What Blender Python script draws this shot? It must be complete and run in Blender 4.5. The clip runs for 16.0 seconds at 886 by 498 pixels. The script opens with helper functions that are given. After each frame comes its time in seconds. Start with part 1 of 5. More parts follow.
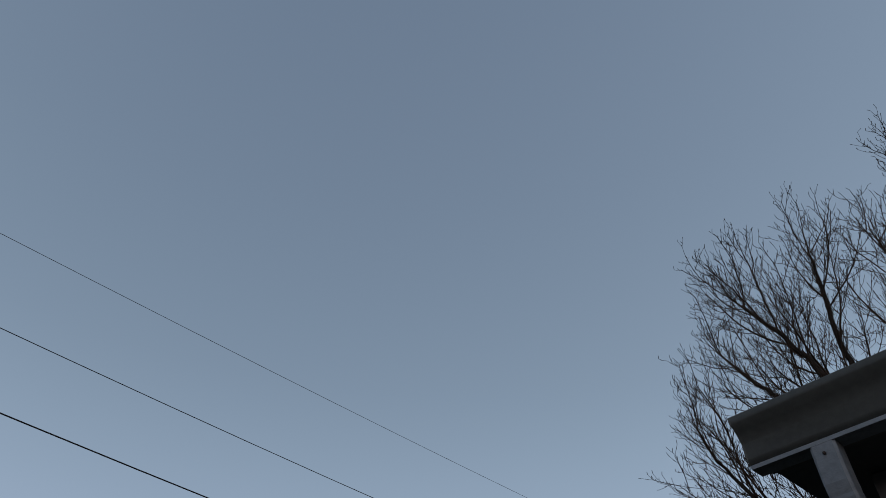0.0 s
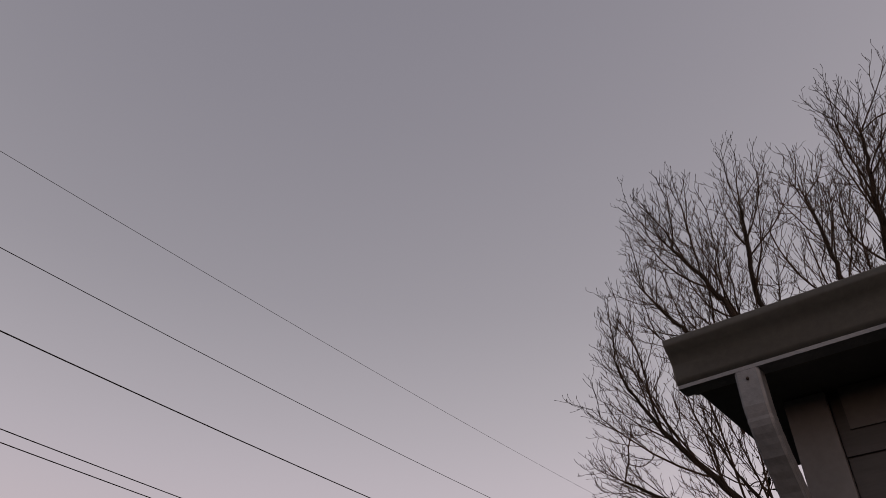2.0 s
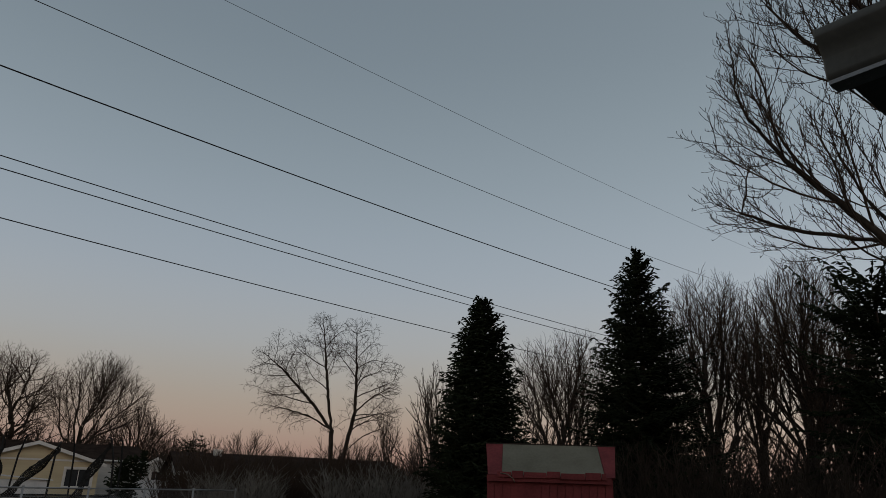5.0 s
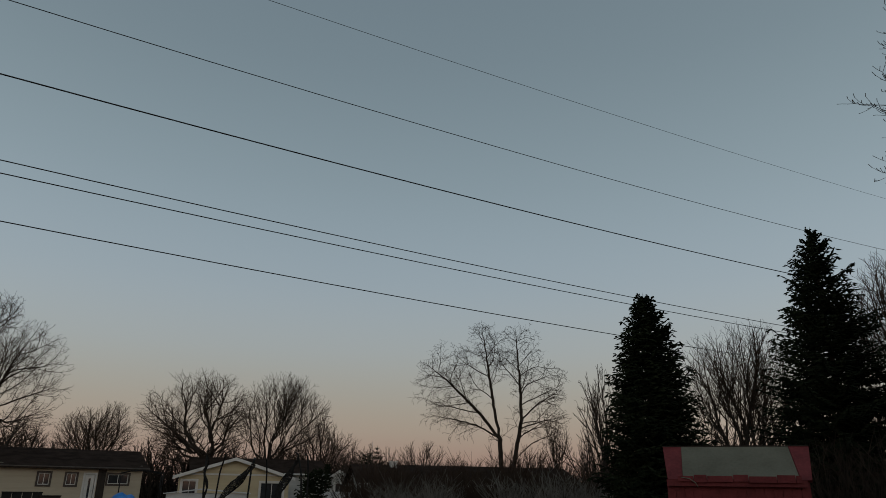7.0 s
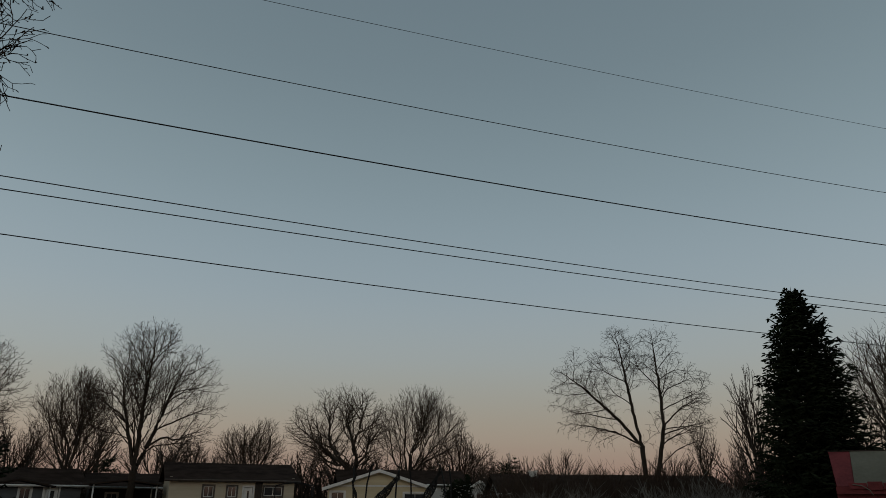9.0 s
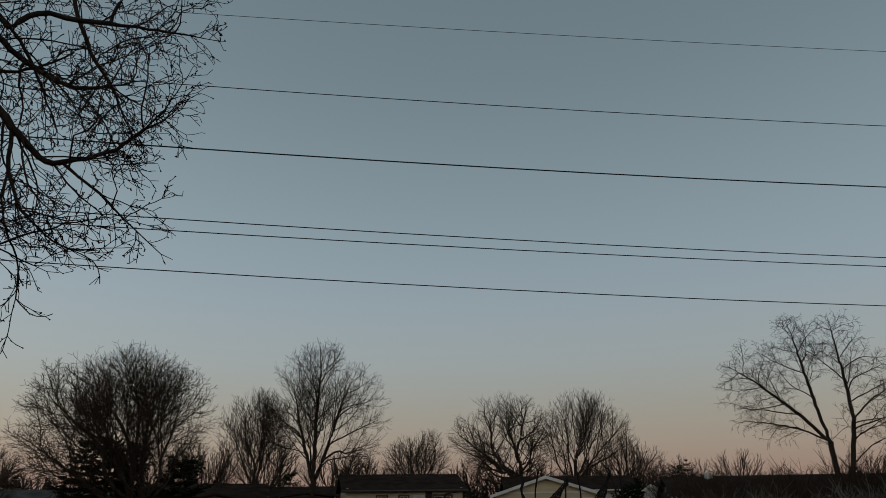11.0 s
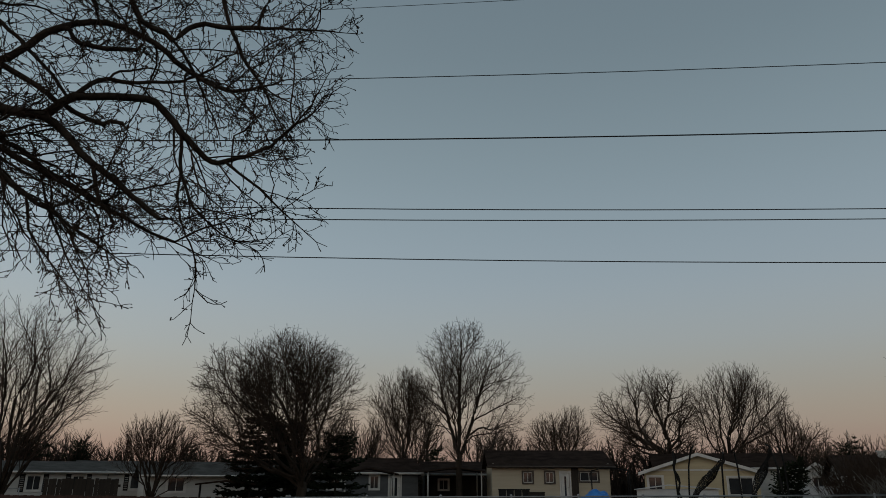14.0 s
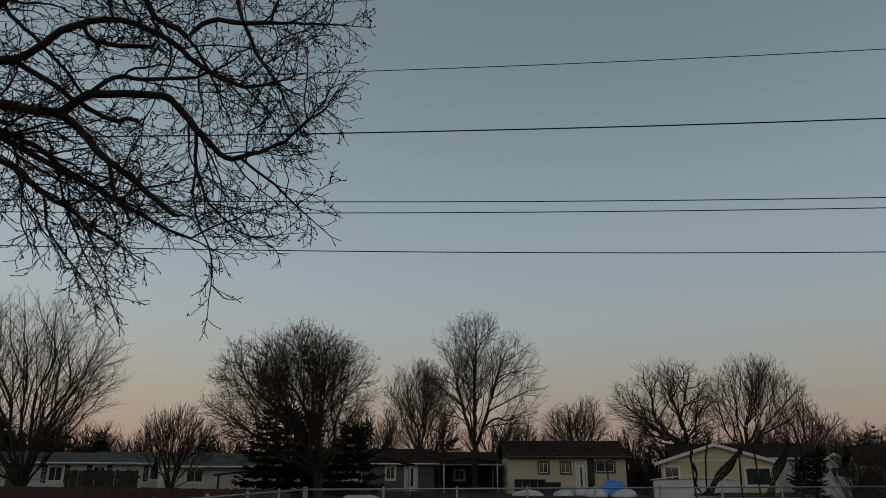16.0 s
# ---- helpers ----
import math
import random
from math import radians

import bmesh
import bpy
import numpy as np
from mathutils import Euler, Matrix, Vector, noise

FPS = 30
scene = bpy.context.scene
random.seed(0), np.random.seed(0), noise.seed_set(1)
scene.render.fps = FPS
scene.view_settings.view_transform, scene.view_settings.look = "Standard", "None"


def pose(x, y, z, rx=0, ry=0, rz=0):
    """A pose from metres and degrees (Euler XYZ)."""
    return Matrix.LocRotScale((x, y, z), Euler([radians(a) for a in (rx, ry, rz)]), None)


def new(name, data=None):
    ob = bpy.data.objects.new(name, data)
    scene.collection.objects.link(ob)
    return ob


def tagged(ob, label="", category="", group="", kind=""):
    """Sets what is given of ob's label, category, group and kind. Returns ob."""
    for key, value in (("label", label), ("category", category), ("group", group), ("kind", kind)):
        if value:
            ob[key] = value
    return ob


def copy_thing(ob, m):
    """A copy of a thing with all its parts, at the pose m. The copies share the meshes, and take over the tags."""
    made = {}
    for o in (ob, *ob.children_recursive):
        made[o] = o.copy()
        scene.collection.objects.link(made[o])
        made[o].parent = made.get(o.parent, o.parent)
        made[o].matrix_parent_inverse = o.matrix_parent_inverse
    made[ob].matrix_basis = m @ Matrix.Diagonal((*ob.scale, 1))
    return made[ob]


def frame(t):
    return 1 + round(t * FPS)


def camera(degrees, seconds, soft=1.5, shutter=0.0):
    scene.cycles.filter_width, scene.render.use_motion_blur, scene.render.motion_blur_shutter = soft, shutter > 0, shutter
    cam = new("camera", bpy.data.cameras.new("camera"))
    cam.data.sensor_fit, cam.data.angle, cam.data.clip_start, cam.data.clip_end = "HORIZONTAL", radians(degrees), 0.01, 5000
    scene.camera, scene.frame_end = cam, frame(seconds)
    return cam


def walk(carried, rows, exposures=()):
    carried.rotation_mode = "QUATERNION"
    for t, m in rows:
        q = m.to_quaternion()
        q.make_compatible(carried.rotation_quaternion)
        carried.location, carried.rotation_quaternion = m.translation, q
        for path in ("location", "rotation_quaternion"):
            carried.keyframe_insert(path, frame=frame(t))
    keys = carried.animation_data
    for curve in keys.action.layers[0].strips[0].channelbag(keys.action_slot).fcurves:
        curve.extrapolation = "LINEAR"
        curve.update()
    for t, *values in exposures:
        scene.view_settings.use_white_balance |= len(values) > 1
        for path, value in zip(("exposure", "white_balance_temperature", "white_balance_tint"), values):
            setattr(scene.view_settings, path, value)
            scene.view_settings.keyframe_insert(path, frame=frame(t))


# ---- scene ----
cam = camera(64.4, 16.0, soft=0.75)
# seconds, x, y, z, yaw, pitch, lean
PATH = [
    (0.0, 0.047, -0.255, 1.704, -49.93, 44.98, 1.61),
    (0.5, 0.065, -0.235, 1.702, -53.90, 45.07, 1.72),
    (1.0, 0.040, -0.210, 1.686, -57.08, 44.04, 1.38),
    (1.5, -0.005, -0.189, 1.660, -57.34, 40.39, 2.18),
    (2.0, 0.032, -0.168, 1.670, -57.05, 38.59, 2.27),
    (2.5, 0.060, -0.130, 1.654, -56.75, 36.80, 3.35),
    (3.0, 0.046, -0.074, 1.606, -55.63, 27.07, 3.14),
    (3.2, 0.079, -0.049, 1.588, -54.64, 21.96, 3.00),
    (5.3, 0.160, -0.045, 1.652, -46.51, 18.66, 1.64),
    (5.5, 0.155, -0.055, 1.660, -44.20, 19.15, 1.70),
    (6.0, 0.190, -0.020, 1.646, -40.35, 19.11, 1.36),
    (6.5, 0.151, -0.023, 1.635, -37.68, 18.83, 1.77),
    (7.0, 0.136, -0.011, 1.637, -35.44, 18.79, 0.85),
    (7.5, 0.153, 0.029, 1.643, -33.21, 18.91, 1.23),
    (8.0, 0.137, 0.039, 1.638, -31.88, 18.82, 0.83),
    (8.5, 0.042, -0.020, 1.651, -28.43, 19.21, 0.65),
    (9.0, 0.000, 0.000, 1.650, -24.87, 19.39, 0.42),
    (9.5, 0.055, 0.024, 1.619, -21.07, 19.85, 0.48),
    (9.7, 0.037, 0.048, 1.635, -19.87, 20.07, 0.28),
    (11.8, -0.173, -0.013, 1.612, -7.33, 19.04, 0.20),
    (12.0, -0.185, 0.006, 1.617, -6.25, 18.12, 0.52),
    (12.5, -0.199, 0.020, 1.625, -5.78, 18.15, 0.10),
    (13.0, -0.215, -0.014, 1.590, -3.83, 18.25, -0.07),
    (13.5, -0.253, 0.034, 1.624, -1.50, 18.12, 0.09),
    (14.0, -0.262, 0.004, 1.609, -1.20, 18.25, 0.06),
    (14.5, -0.257, 0.010, 1.625, -0.89, 18.12, -0.19),
    (15.0, -0.278, 0.010, 1.630, -0.44, 18.40, -0.38),
    (15.5, -0.274, 0.002, 1.631, 0.36, 18.41, -0.41),
    (16.0, -0.273, 0.013, 1.656, 0.00, 17.50, -0.00),
]
# seconds, stops, kelvin, tint
LIGHT = [
    (0.0, 0.15, 5980, 17), (0.5, 0.28, 6100, 19), (1.0, 0.38, 6130, 19), (1.2, 0.36, 6220, 23), (1.5, 0.33, 7600, 42), (2.0, 0.33, 8200, 40), (2.5, 0.33, 8600, 36),
    (3.0, 0.25, 8850, 29), (3.2, 0.17, 8600, 29), (5.3, -0.07, 6750, 12), (7.0, -0.11, 6650, 8), (9.0, -0.18, 6650, 6), (12.0, -0.19, 6600, 7), (16.0, -0.18, 6600, 8),
]
walk(cam, [(t, pose(x, y, z, 90 + p, 0, w) @ pose(0, 0, 0, 0, 0, r)) for t, x, y, z, w, p, r in PATH], LIGHT)


# ---------------------------------------------------------------- sky at dusk
def srgb(r, g, b):
    """Linear colour from 0..255 display values."""
    return tuple(((v / 255 + 0.055) / 1.055) ** 2.4 if v > 10 else v / 255 / 12.92 for v in (r, g, b)) + (1.0,)


SUN_AZ = 207.0   # the set sun, degrees from +y towards +x


def make_world():
    w = bpy.data.worlds.new("dusk_sky")
    scene.world = w
    w.use_nodes = True
    nt = w.node_tree
    nt.nodes.clear()
    out = nt.nodes.new("ShaderNodeOutputWorld")
    bg = nt.nodes.new("ShaderNodeBackground")
    tc = nt.nodes.new("ShaderNodeTexCoord")
    sep = nt.nodes.new("ShaderNodeSeparateXYZ")
    ramp = nt.nodes.new("ShaderNodeValToRGB")
    nt.links.new(tc.outputs["Generated"], sep.inputs[0])
    nt.links.new(sep.outputs["Z"], ramp.inputs[0])
    stops = [(0.0, (146, 116, 106)), (0.03, (159, 132, 121)), (0.07, (166, 152, 138)), (0.12, (161, 159, 151)),
             (0.18, (160, 168, 171)), (0.27, (150, 166, 179)), (0.40, (134, 152, 163)), (0.55, (116, 133, 144)),
             (0.75, (106, 122, 134)), (1.0, (98, 113, 126))]
    el = ramp.color_ramp.elements
    el[0].position, el[0].color = stops[0][0], srgb(*stops[0][1])
    el[1].position, el[1].color = stops[-1][0], srgb(*stops[-1][1])
    for p, c in stops[1:-1]:
        e = el.new(p)
        e.color = srgb(*c)
    ramp.color_ramp.interpolation = "B_SPLINE"
    sky = nt.nodes.new("ShaderNodeTexSky")
    sky.sky_type, sky.sun_disc = "NISHITA", False
    sky.sun_elevation, sky.sun_rotation = radians(-2.0), radians(SUN_AZ)
    add = nt.nodes.new("ShaderNodeMixRGB")
    add.blend_type = "ADD"
    add.inputs[0].default_value = 0.05
    nt.links.new(ramp.outputs[0], add.inputs[1])
    nt.links.new(sky.outputs[0], add.inputs[2])
    # the sky brightens away from the point opposite the set sun, and glows low in the south-west
    away = Vector((math.sin(radians(SUN_AZ + 180)), math.cos(radians(SUN_AZ + 180)), 0))

    def op(kind, a, b):
        n = nt.nodes.new("ShaderNodeMath")
        n.operation = kind
        for i, v in enumerate((a, b)):
            if isinstance(v, (int, float)):
                n.inputs[i].default_value = v
            else:
                nt.links.new(v, n.inputs[i])
        return n.outputs[0]

    def tint(colour, fac):
        n = nt.nodes.new("ShaderNodeVectorMath")
        n.operation = "SCALE"
        n.inputs[0].default_value = colour
        nt.links.new(fac, n.inputs["Scale"])
        return n.outputs[0]

    def vec(kind, a, b):
        n = nt.nodes.new("ShaderNodeVectorMath")
        n.operation = kind
        for i, v in enumerate((a, b)):
            if isinstance(v, tuple):
                n.inputs[i].default_value = v
            else:
                nt.links.new(v, n.inputs[i])
        return n.outputs[0]
    dot = nt.nodes.new("ShaderNodeVectorMath")
    dot.operation = "DOT_PRODUCT"
    nt.links.new(tc.outputs["Generated"], dot.inputs[0])
    dot.inputs[1].default_value = away
    level = op("SQRT", op("MAXIMUM", op("SUBTRACT", 1.0, op("MULTIPLY", sep.outputs["Z"], sep.outputs["Z"])), 0.0), 0.0)
    gain = vec("ADD", (1.0, 1.0, 1.0), tint((0.54, 0.48, 0.42), op("SUBTRACT", level, dot.outputs["Value"])))
    glow = tint((0.26, 0.16, 0.08), op("POWER", op("MAXIMUM", op("MULTIPLY", dot.outputs["Value"], -1.0), 0.0), 3.0))
    sky_sum = vec("ADD", vec("MULTIPLY", add.outputs[0], gain), glow)
    nt.links.new(sky_sum, bg.inputs[0])
    bg.inputs[1].default_value = 1.0
    nt.links.new(bg.outputs[0], out.inputs[0])


make_world()


# ---------------------------------------------------------------- materials
def material(name, dark, light, rough=0.8, scale=4.0, fine=60.0, bump=0.3, metal=0.0, stretch=(1, 1, 1), spread=0.0, spec=0.3):
    """Two scales of noise between two colours, fine relief, and a little change from piece to piece."""
    m = bpy.data.materials.new(name)
    m.use_nodes = True
    nt = m.node_tree
    b = nt.nodes["Principled BSDF"]
    b.inputs["Roughness"].default_value, b.inputs["Metallic"].default_value = rough, metal
    b.inputs["Specular IOR Level"].default_value = spec
    tc = nt.nodes.new("ShaderNodeTexCoord")
    mp = nt.nodes.new("ShaderNodeMapping")
    mp.inputs["Scale"].default_value = stretch
    nt.links.new(tc.outputs["Object"], mp.inputs[0])
    n1, n2 = nt.nodes.new("ShaderNodeTexNoise"), nt.nodes.new("ShaderNodeTexNoise")
    for n, s in ((n1, scale), (n2, fine)):
        n.inputs["Scale"].default_value, n.inputs["Detail"].default_value = s, 5
        nt.links.new(mp.outputs[0], n.inputs["Vector"])
    mx = nt.nodes.new("ShaderNodeMath")
    mx.operation = "MULTIPLY_ADD"
    nt.links.new(n2.outputs[0], mx.inputs[0])
    mx.inputs[1].default_value = 0.45
    nt.links.new(n1.outputs[0], mx.inputs[2])
    ramp = nt.nodes.new("ShaderNodeValToRGB")
    e = ramp.color_ramp.elements
    e[0].position, e[0].color, e[1].position, e[1].color = 0.5, (*dark, 1), 0.95, (*light, 1)
    nt.links.new(mx.outputs[0], ramp.inputs[0])
    col = ramp.outputs[0]
    if spread:
        oi = nt.nodes.new("ShaderNodeObjectInfo")
        mr = nt.nodes.new("ShaderNodeMapRange")
        mr.inputs[3].default_value, mr.inputs[4].default_value = 1 - spread, 1 + spread
        nt.links.new(oi.outputs["Random"], mr.inputs[0])
        hs = nt.nodes.new("ShaderNodeHueSaturation")
        nt.links.new(mr.outputs[0], hs.inputs["Value"])
        nt.links.new(col, hs.inputs["Color"])
        col = hs.outputs[0]
    nt.links.new(col, b.inputs["Base Color"])
    if bump:
        bp = nt.nodes.new("ShaderNodeBump")
        bp.inputs["Strength"].default_value, bp.inputs["Distance"].default_value = bump, 0.02
        nt.links.new(mx.outputs[0], bp.inputs["Height"])
        nt.links.new(bp.outputs[0], b.inputs["Normal"])
    return m


BARK = material("bark_grey", (0.017, 0.013, 0.010), (0.05, 0.039, 0.031), 0.95, 3, 40, 0.8, stretch=(1, 1, 0.25), spread=0.15, spec=0.1)
BARK_RED = material("twig_brown", (0.021, 0.014, 0.010), (0.055, 0.037, 0.027), 0.9, 3, 30, 0.3, spread=0.15, spec=0.1)
NEEDLE = material("spruce_needles", (0.006, 0.009, 0.005), (0.018, 0.024, 0.013), 0.95, 1.5, 25, 0.2, spec=0.04)
GRASS = material("dormant_grass", (0.014, 0.014, 0.01), (0.038, 0.034, 0.023), 0.95, 0.35, 9, 0.5, spec=0.05)
SNOW = material("old_snow", (0.33, 0.335, 0.35), (0.5, 0.505, 0.52), 0.7, 1.5, 12, 0.4)
SHINGLE = material("dark_shingles", (0.016, 0.011, 0.009), (0.037, 0.026, 0.021), 0.97, 1.2, 9, 0.5, stretch=(1, 1, 3), spec=0.03)
SHINGLE_GREY = material("grey_shingles", (0.05, 0.048, 0.045), (0.09, 0.087, 0.082), 0.95, 1.2, 9, 0.5, stretch=(1, 1, 3), spec=0.03)
BEIGE = material("beige_siding", (0.33, 0.282, 0.21), (0.43, 0.372, 0.282), 0.65, 0.8, 14, 0.2, stretch=(0.15, 0.15, 4))
YELLOW = material("pale_yellow_siding", (0.36, 0.3, 0.195), (0.47, 0.397, 0.262), 0.65, 0.8, 14, 0.2, stretch=(0.15, 0.15, 4))
WHITE_SIDING = material("white_siding", (0.32, 0.317, 0.305), (0.44, 0.435, 0.42), 0.6, 0.8, 14, 0.2, stretch=(0.15, 0.15, 4))
TRIM = material("white_trim_paint", (0.42, 0.41, 0.39), (0.56, 0.55, 0.53), 0.5, 2, 30, 0.1)
DARK_TRIM = material("dark_brown_trim", (0.03, 0.022, 0.018), (0.07, 0.055, 0.045), 0.6, 3, 30, 0.15)
GLASS_DARK = material("window_glass", (0.02, 0.022, 0.025), (0.035, 0.037, 0.04), 0.06, 0.6, 4, 0.02, spec=0.6)
CABLE = material("cable_black", (0.006, 0.006, 0.007), (0.015, 0.015, 0.016), 0.6, 2, 30, 0.0)
GALV = material("galvanised_steel", (0.2, 0.205, 0.21), (0.33, 0.335, 0.34), 0.5, 3, 50, 0.1, metal=0.7)
RUST_WOOD = material("red_brown_stained_wood", (0.022, 0.01, 0.008), (0.055, 0.026, 0.02), 0.85, 2, 24, 0.4, stretch=(1, 1, 0.2), spread=0.2)
DARK_WOOD = material("weathered_dark_wood", (0.012, 0.009, 0.007), (0.03, 0.023, 0.018), 0.85, 2, 24, 0.4, stretch=(1, 1, 0.2), spread=0.2)
RED_PAINT = material("faded_red_paint", (0.085, 0.012, 0.014), (0.15, 0.026, 0.029), 0.75, 2.5, 20, 0.25)
GREY_BOARD = material("grey_green_sheet", (0.088, 0.086, 0.066), (0.135, 0.132, 0.105), 0.85, 1.4, 20, 0.15)
BLUE_TARP = material("blue_tarpaulin", (0.02, 0.13, 0.42), (0.04, 0.22, 0.6), 0.45, 2.5, 20, 0.5)
BLACK_PLASTIC = material("black_plastic", (0.008, 0.008, 0.008), (0.022, 0.022, 0.022), 0.8, 3, 30, 0.1, spec=0.1)
PALE_TWIG = material("pale_grey_twigs", (0.05, 0.045, 0.038), (0.2, 0.187, 0.165), 0.85, 3, 30, 0.2)
NETTING = material("black_netting", (0.012, 0.012, 0.012), (0.03, 0.03, 0.029), 0.95, 4, 60, 0.2, spec=0.05)
GUTTER = material("brown_grey_gutter", (0.075, 0.076, 0.068), (0.12, 0.12, 0.108), 0.4, 1.5, 40, 0.08)
HOUSE_SIDING = material("grey_clapboard", (0.05, 0.054, 0.058), (0.08, 0.085, 0.09), 0.6, 1.2, 40, 0.15, stretch=(1, 0.2, 2), spread=0.06)
SOFFIT = material("dark_soffit", (0.07, 0.075, 0.08), (0.11, 0.116, 0.122), 0.6, 2, 40, 0.1)
SPOUT = material("worn_white_downspout", (0.13, 0.15, 0.17), (0.22, 0.245, 0.27), 0.45, 4, 50, 0.2)
CORNER = material("taupe_corner_board", (0.12, 0.13, 0.14), (0.17, 0.182, 0.194), 0.55, 2, 40, 0.1)
GREY_SHED = material("light_grey_metal", (0.36, 0.37, 0.38), (0.5, 0.51, 0.52), 0.5, 1, 14, 0.1)


# ---------------------------------------------------------------- mesh helpers
def mesh_object(name, verts, faces, mat, parent=None, label="", smooth=False):
    me = bpy.data.meshes.new(name)
    me.from_pydata([tuple(v) for v in verts], [], [tuple(int(i) for i in f) for f in faces])
    me.materials.append(mat)
    if smooth:
        me.polygons.foreach_set("use_smooth", [True] * len(me.polygons))
    ob = new(name, me)
    if parent is not None:
        ob.parent = parent
    if label:
        tagged(ob, label)
    return ob


def part(name, bm, mat, parent=None, label="", bevel=0.0):
    if bevel:
        bmesh.ops.bevel(bm, geom=list(bm.edges), offset=bevel, segments=2, affect="EDGES", profile=0.7)
    me = bpy.data.meshes.new(name)
    bm.to_mesh(me)
    bm.free()
    me.materials.append(mat)
    ob = new(name, me)
    if parent is not None:
        ob.parent = parent
    if label:
        tagged(ob, label)
    return ob


def box_bm(boxes, bm=None):
    """Boxes as (x0, y0, z0, x1, y1, z1)."""
    bm = bm or bmesh.new()
    for x0, y0, z0, x1, y1, z1 in boxes:
        r = bmesh.ops.create_cube(bm, size=1)
        for v in r["verts"]:
            v.co = Vector(((x0 + x1) / 2 + v.co.x * (x1 - x0), (y0 + y1) / 2 + v.co.y * (y1 - y0), (z0 + z1) / 2 + v.co.z * (z1 - z0)))
    return bm


def prism_bm(outline, axis, a, b, bm=None):
    """An outline of two coordinates drawn out along an axis from a to b."""
    bm = bm or bmesh.new()

    def at(p, w):
        q = list(p)
        q.insert(axis, w)
        return Vector(q)
    lo = [bm.verts.new(at(p, a)) for p in outline]
    hi = [bm.verts.new(at(p, b)) for p in outline]
    n = len(outline)
    bm.faces.new(lo)
    bm.faces.new(hi[::-1])
    for i in range(n):
        bm.faces.new((lo[i], hi[i], hi[(i + 1) % n], lo[(i + 1) % n]))
    bmesh.ops.recalc_face_normals(bm, faces=bm.faces)
    return bm


def tube(path, radii, sides=6, caps=True):
    """Vertices and faces of a tube along a path."""
    path = np.asarray(path, float)
    n = len(path)
    radii = np.broadcast_to(np.asarray(radii, float), (n,))
    d = np.gradient(path, axis=0)
    d /= np.linalg.norm(d, axis=1, keepdims=True) + 1e-9
    ref = np.where(np.abs(d[:, 2:3]) > 0.9, np.array([[1.0, 0, 0]]), np.array([[0, 0, 1.0]]))
    u = np.cross(d, ref)
    u /= np.linalg.norm(u, axis=1, keepdims=True)
    v = np.cross(d, u)
    ang = np.arange(sides) * 2 * np.pi / sides
    ring = path[:, None] + radii[:, None, None] * (np.cos(ang)[None, :, None] * u[:, None] + np.sin(ang)[None, :, None] * v[:, None])
    verts = ring.reshape(-1, 3)
    faces = [(i * sides + k, i * sides + (k + 1) % sides, (i + 1) * sides + (k + 1) % sides, (i + 1) * sides + k)
             for i in range(n - 1) for k in range(sides)]
    if caps:
        faces += [tuple(range(sides))[::-1], tuple((n - 1) * sides + k for k in range(sides))]
    return verts, faces


def join(pieces):
    verts, faces, base = [], [], 0
    for v, f in pieces:
        verts.append(np.asarray(v))
        faces += [tuple(i + base for i in g) for g in f]
        base += len(v)
    return np.concatenate(verts), faces


def spot(az, d, z=0.0):
    """The place at a bearing (degrees from +y towards +x) and distance from the standpoint."""
    return Vector((d * math.sin(radians(az)), d * math.cos(radians(az)), z))


def height(el, d):
    """Height of something seen d metres off at an elevation."""
    return 1.65 + d * math.tan(radians(el))


# ---------------------------------------------------------------- bare trees
def curve(a, b, lift, n):
    """A limb that leaves a steeply and swings out to b."""
    a, b = np.asarray(a, float), np.asarray(b, float)
    c = a + (b - a) * np.array([0.38, 0.38, lift])
    return [tuple((1 - t) ** 2 * a + 2 * t * (1 - t) * c + t * t * b) for t in np.linspace(0, 1, n)]


